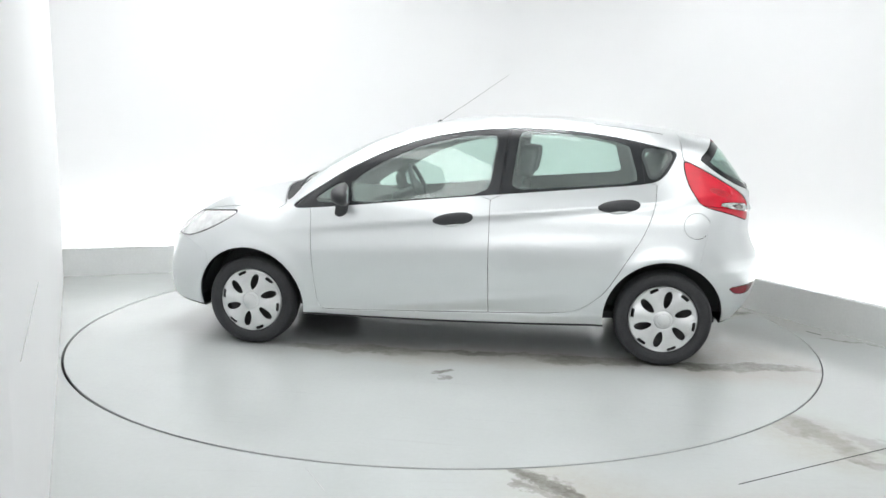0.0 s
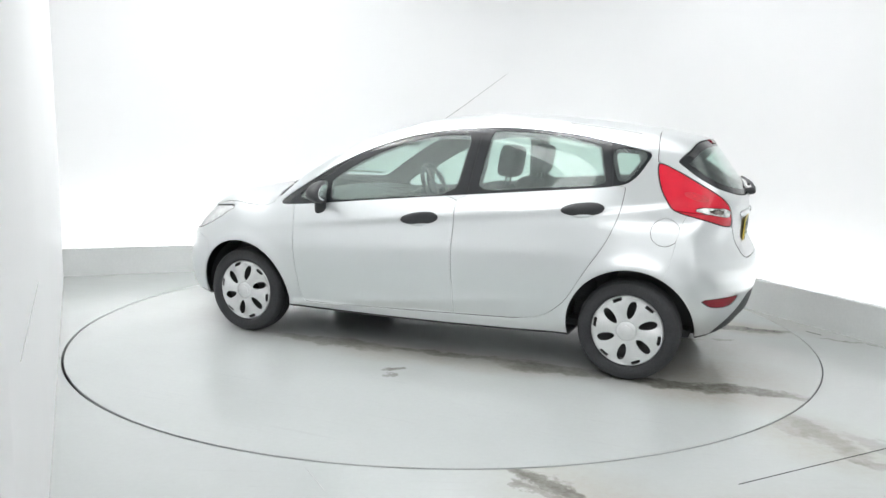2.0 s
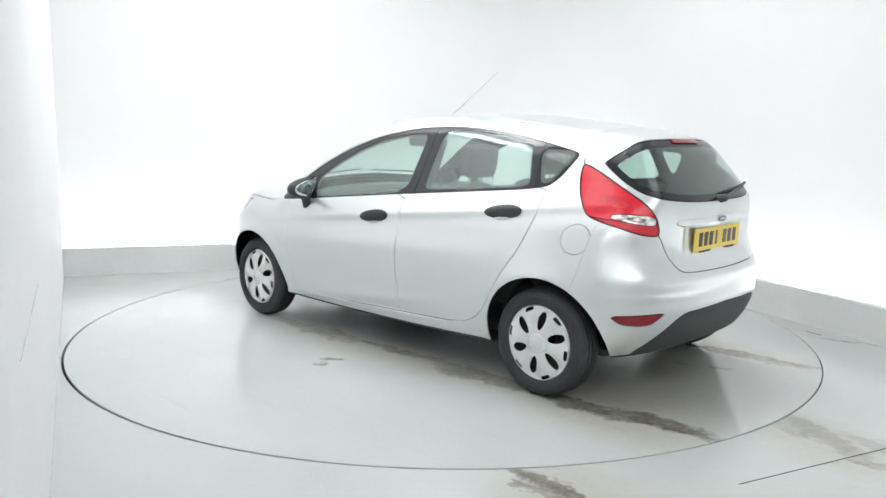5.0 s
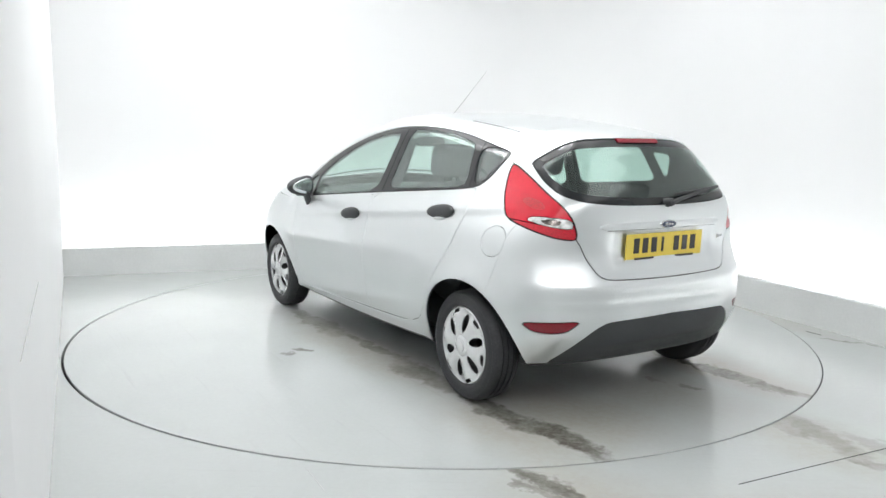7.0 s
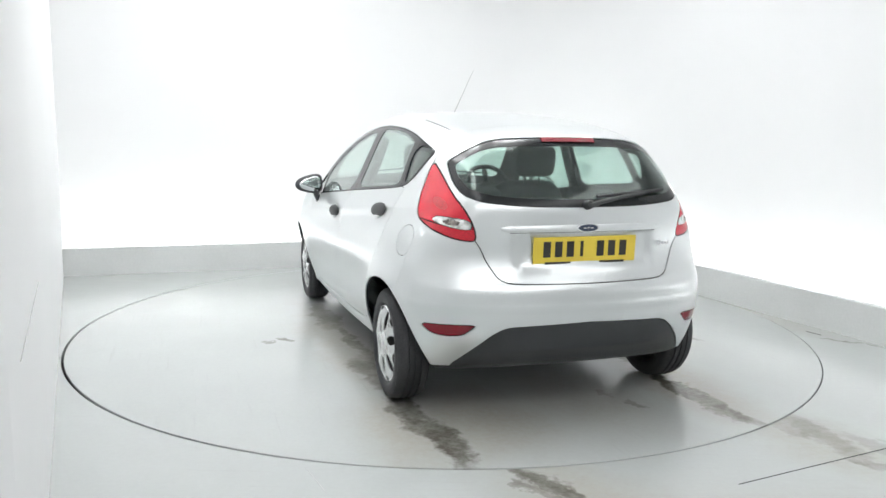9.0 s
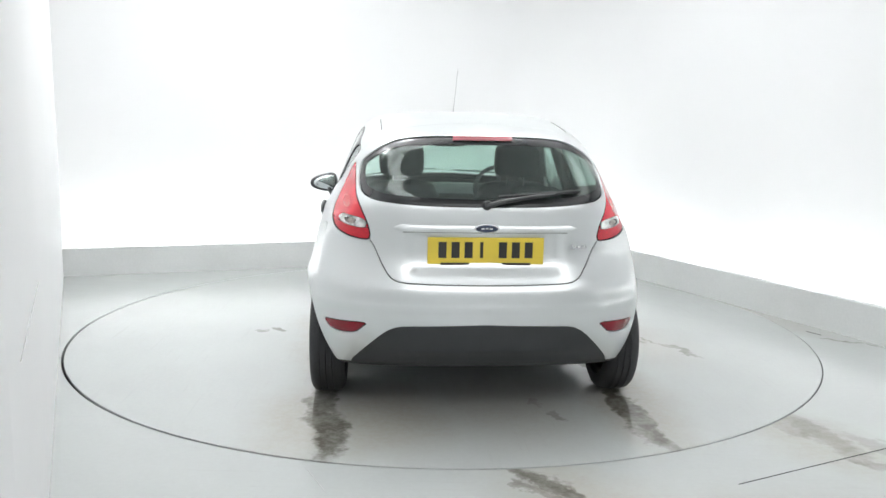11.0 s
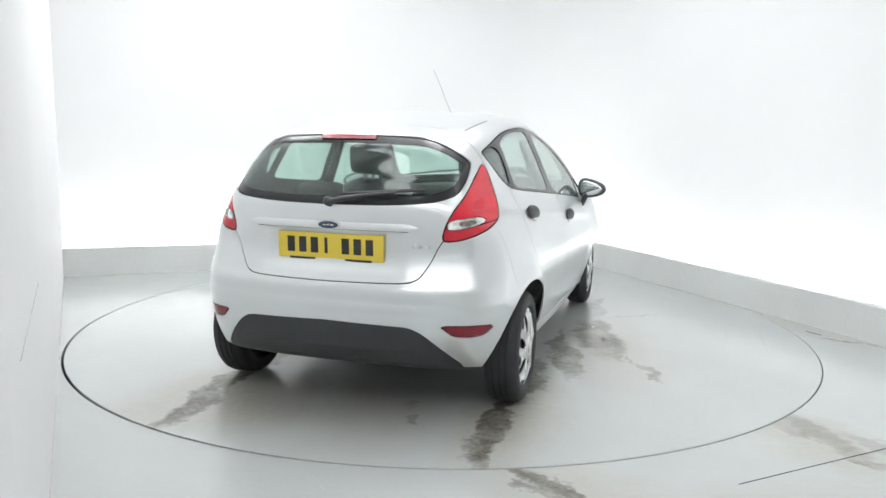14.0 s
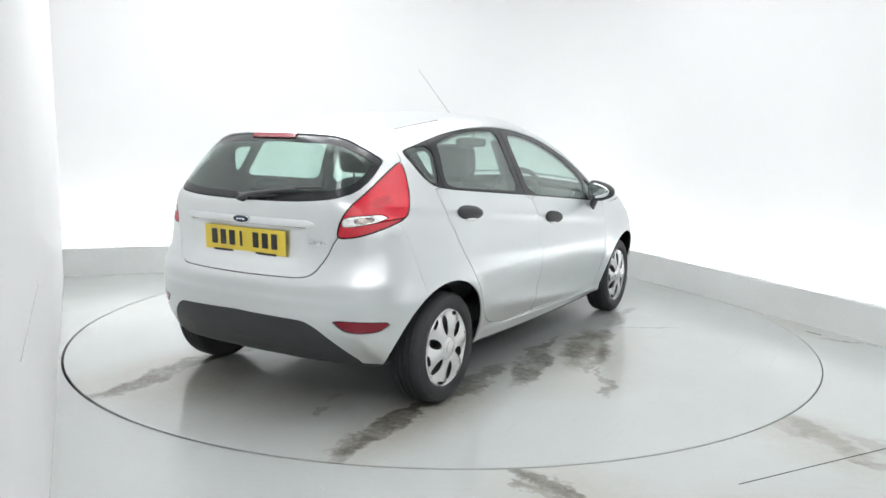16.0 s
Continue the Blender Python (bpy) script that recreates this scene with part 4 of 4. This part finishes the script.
# arch liners
for ax in (AXLE_F, AXLE_R):
    for s in (1, -1):
        bm = bmesh.new()
        ra, steps = ARCH_R + 0.012, 28
        rows = []
        for y0, rr in ((0.73 if ax > 0 else 0.665, ra - 0.002), (0.62, ra + 0.004), (0.52, ra + 0.004), (0.52, 0.03)):
            rows.append([bm.verts.new((ax + rr * math.cos(math.pi * (0.98 * k / steps + 0.01)), s * y0, ARCH_Z + rr * math.sin(math.pi * (0.98 * k / steps + 0.01)))) for k in range(steps + 1)])
        for a, b in zip(rows, rows[1:]):
            for k in range(steps):
                bm.faces.new((a[k], a[k + 1], b[k + 1], b[k]))
        part("arch_liner", bm, GREYP, car, "dark wheel arch liner", True)
# ---------- rear plate, strip, badge, wiper, lamps ----------
def skin_point(y, z):
    """The rear skin at that width and height."""
    p = np.array([[-2.2, y, z]])
    for _ in range(60):
        p[:, 0] += 0.8 * car_form(p)
    return Vector(p[0])


PLATE_LEAN = 2.0
plate_at = pose(-1.748, 0.0, 0.790, 0, -PLATE_LEAN) @ pose(0, 0, 0, 90, 0, -90)


def bars_on(name, parent, cells, z_up, mat, m, label):
    """Plain bars in place of characters: cells of (x, y, width, height) on the face."""
    for x, y, w, h in cells:
        part(name, box_bm((w, h, 0.002), m @ pose(x, y, z_up)), mat, parent, label)


plate = part("number_plate", box_bm((0.510, 0.118, 0.006), plate_at, 0.0025), YELLOW, tailgate, "yellow rear number plate")
cells = [(-0.190 + 0.057 * k + (0.036 if k > 3 else 0), 0.004, 0.035 if k != 3 else 0.014, 0.070) for k in range(7)]
bars_on("plate_bar", plate, cells, 0.0045, DARKINK, plate_at, "black bar in place of a character")
bars_on("dealer_strip", plate, [(-0.135, -0.0575, 0.125, 0.010), (0.135, -0.0575, 0.125, 0.010)], 0.0045, DARKINK, plate_at, "black dealer strip bar under the plate")

# grip strip over the plate, following the tailgate's curve
bm = bmesh.new()
rows = []
for k in range(25):
    y = -0.40 + 0.80 * k / 24
    ends = max(0.25, min(1.0, (0.40 - abs(y)) / 0.03))
    base = skin_point(y, 0.893)
    ring = []
    for dx, dz in ((0.012, 0.017), (-0.003, 0.0165), (-0.006, 0.013), (-0.0095, -0.009), (-0.008, -0.015), (0.012, -0.016)):
        ring.append(bm.verts.new((base.x + dx, y, 0.886 + dz * ends)))
    rows.append(ring)
for a, b in zip(rows, rows[1:]):
    for k in range(6):
        bm.faces.new((a[k], a[(k + 1) % 6], b[(k + 1) % 6], b[k]))
bm.faces.new(rows[0])
bm.faces.new(rows[-1][::-1])
strip = part("grip_strip", bm, SILVER, tailgate, "bright silver grip strip", True)
# a thin black bar that paints the shade in the hollow under the grip
bm = bmesh.new()
rows = []
for k in range(17):
    y = -0.36 + 0.72 * k / 16
    base = skin_point(y, 0.862)
    rows.append([bm.verts.new((base.x + dx, y, z)) for dx, z in ((0.02, 0.872), (-0.004, 0.872), (-0.003, 0.867), (0.02, 0.867))])
for a, b in zip(rows, rows[1:]):
    for k in range(4):
        bm.faces.new((a[k], a[(k + 1) % 4], b[(k + 1) % 4], b[k]))
part("grip_shade", bm, GLOSS, tailgate, "dark strip standing in for the shade under the grip strip")


def oval(name, parent, m, half_w, half_h, thick, mat, label):
    bm = lathe_bm([(0.001, thick * 0.8), (0.72, thick), (0.93, thick * 0.85), (1.0, thick * 0.3), (1.0, 0.0), (0.001, 0.0)], 40)
    bm.transform(m @ Matrix.Diagonal((half_w, half_h, 1, 1)))
    return part(name, bm, mat, parent, label, True)


badge_at = pose(-1.762, 0, 0.889) @ pose(0, 0, 0, 90, 0, -90)
badge = oval("badge", tailgate, badge_at, 0.055, 0.021, 0.008, CHROME, "silver-rimmed oval badge")
oval("badge_face", badge, badge_at @ pose(0, 0, 0.0055), 0.048, 0.0165, 0.004, NAVY, "dark blue oval face")
bars_on("badge_mark", badge, [(-0.018, 0, 0.014, 0.006), (0.0, 0.001, 0.012, 0.006), (0.018, 0, 0.014, 0.006)], 0.0095, CHROME, badge_at, "silver mark")
script_at = Matrix.Translation(skin_point(-0.425, 0.808) + Vector((-0.002, 0, 0))) @ pose(0, 0, 0, 90, 0, -90 + 20)
bars_on("script_bar", tailgate, [(-0.036, 0.0, 0.018, 0.018), (-0.012, -0.002, 0.016, 0.012), (0.010, -0.002, 0.016, 0.012), (0.032, -0.001, 0.018, 0.016)], -0.0006, CHROME, script_at, "small silver script bar")

# high brake lamp and its dark recess in the spoiler
bm = bmesh.new()
rows = []
for k in range(13):
    y = -0.135 + 0.27 * k / 12
    ring = [skin_point(y, z) + Vector((-0.003, 0, 0)) for z in (1.284, 1.275, 1.264)]
    rows.append([bm.verts.new(q) for q in (ring[0] + Vector((0.03, 0, -0.004)), ring[0], ring[1], ring[2], ring[2] + Vector((0.03, 0, 0.004)))])
for a, b in zip(rows, rows[1:]):
    for k in range(5):
        bm.faces.new((a[k], a[(k + 1) % 5], b[(k + 1) % 5], b[k]))
bm.faces.new(rows[0])
bm.faces.new(rows[-1][::-1])
part("brake_lamp", bm, DARKRED, tailgate, "dark red high brake lamp", True)

# wiper
pivot = skin_point(0.0, 0.985)
wiper_cap = part("wiper", lathe_bm([(0.001, 0.05), (0.014, 0.05), (0.020, 0.043), (0.022, 0.0), (0.001, 0.0)], 24), BLACK, tailgate, "black rear wiper pivot", True)
wiper_cap.matrix_basis = Matrix.Translation(pivot + Vector((0.015, 0, 0))) @ pose(0, 0, 0, 0, -78)
arm_pts = [pivot + Vector((-0.028, 0, 0.003)), skin_point(-0.06, 1.006) + Vector((-0.036, 0, 0)), skin_point(-0.18, 1.026) + Vector((-0.034, 0, 0)), skin_point(-0.30, 1.038) + Vector((-0.028, 0, 0))]
part("wiper_arm", tube_bm(arm_pts, 0.013, 8, taper=0.5), BLACK, wiper_cap, "black wiper arm", True).matrix_parent_inverse = wiper_cap.matrix_basis.inverted()
blade_pts = [skin_point(y, 1.022 + 0.026 * k / 8) + Vector((-0.016, 0, 0.004)) for k, y in enumerate(np.linspace(-0.05, -0.42, 9))]
part("wiper_blade", tube_bm(blade_pts, 0.008, 6), BLACK, wiper_cap, "black rubber wiper blade", True).matrix_parent_inverse = wiper_cap.matrix_basis.inverted()

# ---------- aerial, roof strips, mirrors, front wipers ----------
ant_base = Vector((0.20, 0.0, float(TOP(0.20)) - 0.004))
foot = part("aerial", lathe_bm([(0.001, 0.022), (0.008, 0.022), (0.013, 0.014), (0.020, 0.004), (0.022, -0.004), (0.001, -0.004)], 24), BLACK, car, "black aerial foot", True)
foot.matrix_basis = Matrix.Translation(ant_base) @ pose(0, 0, 0, 0, -20)
part("rod", tube_bm([ant_base + Vector((0, 0, 0.012)), Vector((0.05, 0, ant_base.z + 0.11)), Vector((-0.254, 0.005, 1.678))], 0.0018, 8, taper=0.5), AERIAL, foot, "thin grey aerial rod", True).matrix_parent_inverse = foot.matrix_basis.inverted()
for s in (1, -1):
    pts = []
    for k in range(22):
        x = -0.80 - 0.40 * k / 21
        y = s * (0.475 - 0.02 * abs(x + 0.4))
        p = np.array([[x, y, 1.5]])
        for _ in range(40):
            p[:, 2] -= car_form(p)
        pts.append(Vector(p[0]) + Vector((0, 0, -0.001)))
    part("roof_strip", tube_bm(pts, 0.0035, 6), AERIAL, car, "grey roof seam strip", True)


def mirror(s):
    """Door mirror: rounded black housing on a stalk, glass facing back."""
    bm = bmesh.new()
    bmesh.ops.create_uvsphere(bm, u_segments=32, v_segments=18, radius=1.0)
    for v in bm.verts:
        x, y, z = v.co
        out = y * s
        wide = math.copysign(abs(out) ** (0.85 if out > 0 else 0.6), out)
        tall = math.copysign(abs(z) ** 0.8, z) * (0.062 - 0.018 * wide)
        v.co = Vector((x * (0.028 if x < 0 else 0.075), s * wide * 0.098, tall - 0.004 * wide))
    housing = part("door_mirror", bm, BLACK, car, "black plastic mirror housing", True)
    housing.matrix_basis = pose(0.610, s * 0.885, 0.930, 0, 0, s * 12)
    bm = bmesh.new()
    bmesh.ops.create_uvsphere(bm, u_segments=32, v_segments=12, radius=1.0)
    for v in bm.verts:
        x, y, z = v.co
        out = y * s
        wide = math.copysign(abs(out) ** (0.85 if out > 0 else 0.6), out)
        tall = math.copysign(abs(z) ** 0.8, z) * (0.046 - 0.014 * wide)
        v.co = Vector((-0.0225 + x * 0.0065, s * wide * 0.078, tall - 0.004 * wide))
    part("mirror_glass", bm, MIRROR, housing, "mirror glass", True)
    bm = bmesh.new()
    rows = []
    for t in np.linspace(0, 1, 8):
        cx, cy, cz = 0.625 + 0.03 * t, 0.850 - 0.045 * t, 0.895 - 0.095 * t
        hx, hy = 0.042 - 0.006 * t, 0.022
        rows.append([bm.verts.new((cx + hx * math.cos(a), s * (cy + hy * math.sin(a)), cz)) for a in np.linspace(0, 2 * math.pi, 14, False)])
    for a, b in zip(rows, rows[1:]):
        for k in range(14):
            bm.faces.new((a[k], a[(k + 1) % 14], b[(k + 1) % 14], b[k]))
    bm.faces.new(rows[0])
    bm.faces.new(rows[-1][::-1])
    part("mirror_stalk", bm, BLACK, housing, "black mirror stalk", True).matrix_parent_inverse = housing.matrix_basis.inverted()


mirror(1)
mirror(-1)
for y0, y1 in ((0.62, 0.05), (-0.08, -0.58)):
    pts = []
    for k in range(8):
        y = y0 + (y1 - y0) * k / 7
        p = np.array([[1.04 - 0.22 * y * y - 0.02 * k / 7, y, 1.4]])
        for _ in range(40):
            p[:, 2] -= 0.8 * car_form(p)
        pts.append(Vector(p[0]) + Vector((0, 0, 0.007)))
    part("front_wiper", tube_bm(pts, 0.006, 6), BLACK, car, "black windscreen wiper", True)

# ---------- cabin ----------
part("cabin_floor", box_bm((2.55, 1.30, 0.04), pose(-0.25, 0, 0.255), 0.01), LINER, car, "dark cabin carpet")
bm = bmesh.new()
dash = [(1.02, 0.60), (1.00, 0.90), (0.86, 0.925), (0.66, 0.915), (0.58, 0.86), (0.57, 0.74), (0.66, 0.58)]
rows = [[bm.verts.new((x + 0.03 * (1 - (y / 0.66) ** 2), y, z - 0.03 * (y / 0.66) ** 2)) for x, z in dash] for y in np.linspace(-0.66, 0.66, 13)]
for a, b in zip(rows, rows[1:]):
    for k in range(len(dash)):
        bm.faces.new((a[k], a[(k + 1) % len(dash)], b[(k + 1) % len(dash)], b[k]))
bm.faces.new(rows[0])
bm.faces.new(rows[-1][::-1])
part("dashboard", bm, BLACK, car, "black plastic dashboard", True)
wheel_ring = lathe_bm([(0.170 + 0.016 * math.cos(a), 0.016 * math.sin(a)) for a in np.linspace(0, 2 * math.pi, 10, False)], 40)
for turn in (0, 180, 270):
    box_bm((0.13, 0.035, 0.012), pose(0, 0, -0.01, 0, 0, turn) @ pose(0.10, 0, 0), 0.004, bm=wheel_ring)
bmesh.ops.create_uvsphere(wheel_ring, u_segments=16, v_segments=8, radius=0.06, matrix=Matrix.Translation((0, 0, -0.012)) @ Matrix.Diagonal((1, 1, 0.45, 1)))
steer = part("steering_wheel", wheel_ring, GREYP, car, "dark grey steering wheel", True)
steer.matrix_basis = pose(0.40, -0.36, 0.905, 0, -66, 0)
column = part("steering_column", tube_bm([(0.42, -0.36, 0.895), (0.70, -0.36, 0.78)], 0.035, 10), BLACK, car, "", True)


def cushion(size, m, puff=0.35, bm=None):
    """A soft block: a cube drawn toward a ball."""
    bm = bm or bmesh.new()
    made = bmesh.ops.create_cube(bm, size=2.0)
    bmesh.ops.subdivide_edges(bm, edges=list({e for v in made["verts"] for e in v.link_edges}), cuts=7, use_grid_fill=True)
    fresh = [v for v in bm.verts if v.tag is False]
    for v in fresh:
        p = v.co.copy()
        n = (abs(p.x) ** 5 + abs(p.y) ** 5 + abs(p.z) ** 5) ** 0.2
        v.co = m @ Vector((p.x / n * size[0] / 2, p.y / n * size[1] / 2, p.z / n * size[2] / 2))
        v.tag = True
    return bm


def front_seat(y):
    base = part("front_seat", cushion((0.50, 0.48, 0.17), pose(0.02, y, 0.42, 0, -5)), CLOTH, car, "charcoal cloth front seat", True)
    back = cushion((0.15, 0.47, 0.58), pose(-0.28, y, 0.72, 0, -13))
    cushion((0.12, 0.11, 0.46), pose(-0.245, y + 0.185, 0.70, 0, -13), bm=back)
    cushion((0.12, 0.11, 0.46), pose(-0.245, y - 0.185, 0.70, 0, -13), bm=back)
    part("backrest", back, CLOTH, base, "charcoal cloth backrest", True)
    part("headrest", cushion((0.105, 0.265, 0.19), pose(-0.415, y, 1.135, 0, -10)), CLOTH, base, "charcoal cloth headrest", True)
    for dy in (0.05, -0.05):
        part("headrest_rod", tube_bm([(-0.40, y + dy, 1.06), (-0.375, y + dy, 0.94)], 0.006), CHROME, base, "steel headrest rod", True)


front_seat(0.345)
front_seat(-0.345)
bench = part("rear_bench", cushion((0.50, 1.22, 0.18), pose(-0.78, 0, 0.45, 0, -5)), CLOTH, car, "charcoal cloth rear bench", True)
part("backrest", cushion((0.16, 1.20, 0.55), pose(-1.10, 0, 0.70, 0, -18)), CLOTH, bench, "charcoal cloth rear backrest", True)
for y in (0.32, -0.32):
    part("headrest", cushion((0.09, 0.25, 0.09), pose(-1.185, y, 0.985, 0, -15)), CLOTH, bench, "low charcoal headrest", True)
part("parcel_shelf", box_bm((0.40, 1.02, 0.02), pose(-1.43, 0, 0.93), 0.006), LINER, car, "dark parcel shelf")
inner = cushion((0.03, 0.23, 0.065), pose(0.42, 0, 1.235, 0, 12))
tube_bm([(0.43, 0, 1.24), (0.46, 0, 1.29)], 0.010, bm=inner)
part("rear_view_mirror", inner, BLACK, car, "black interior mirror", True)
for s in (1, -1):
    part("pillar_trim", tube_bm([(-0.30, s * 0.70, 0.92), (-0.33, s * 0.63, 1.10), (-0.34, s * 0.575, 1.26)], 0.028, 8), LINER, car, "dark pillar trim", True)


def motions():
    """The disc and the car turn at one even pace."""
    times = [0.5 * k for k in range(33)]
    walk(disc, [(t, disc_pose(t)) for t in times])
    walk(car, [(t, car_pose(t)) for t in times])


motions()
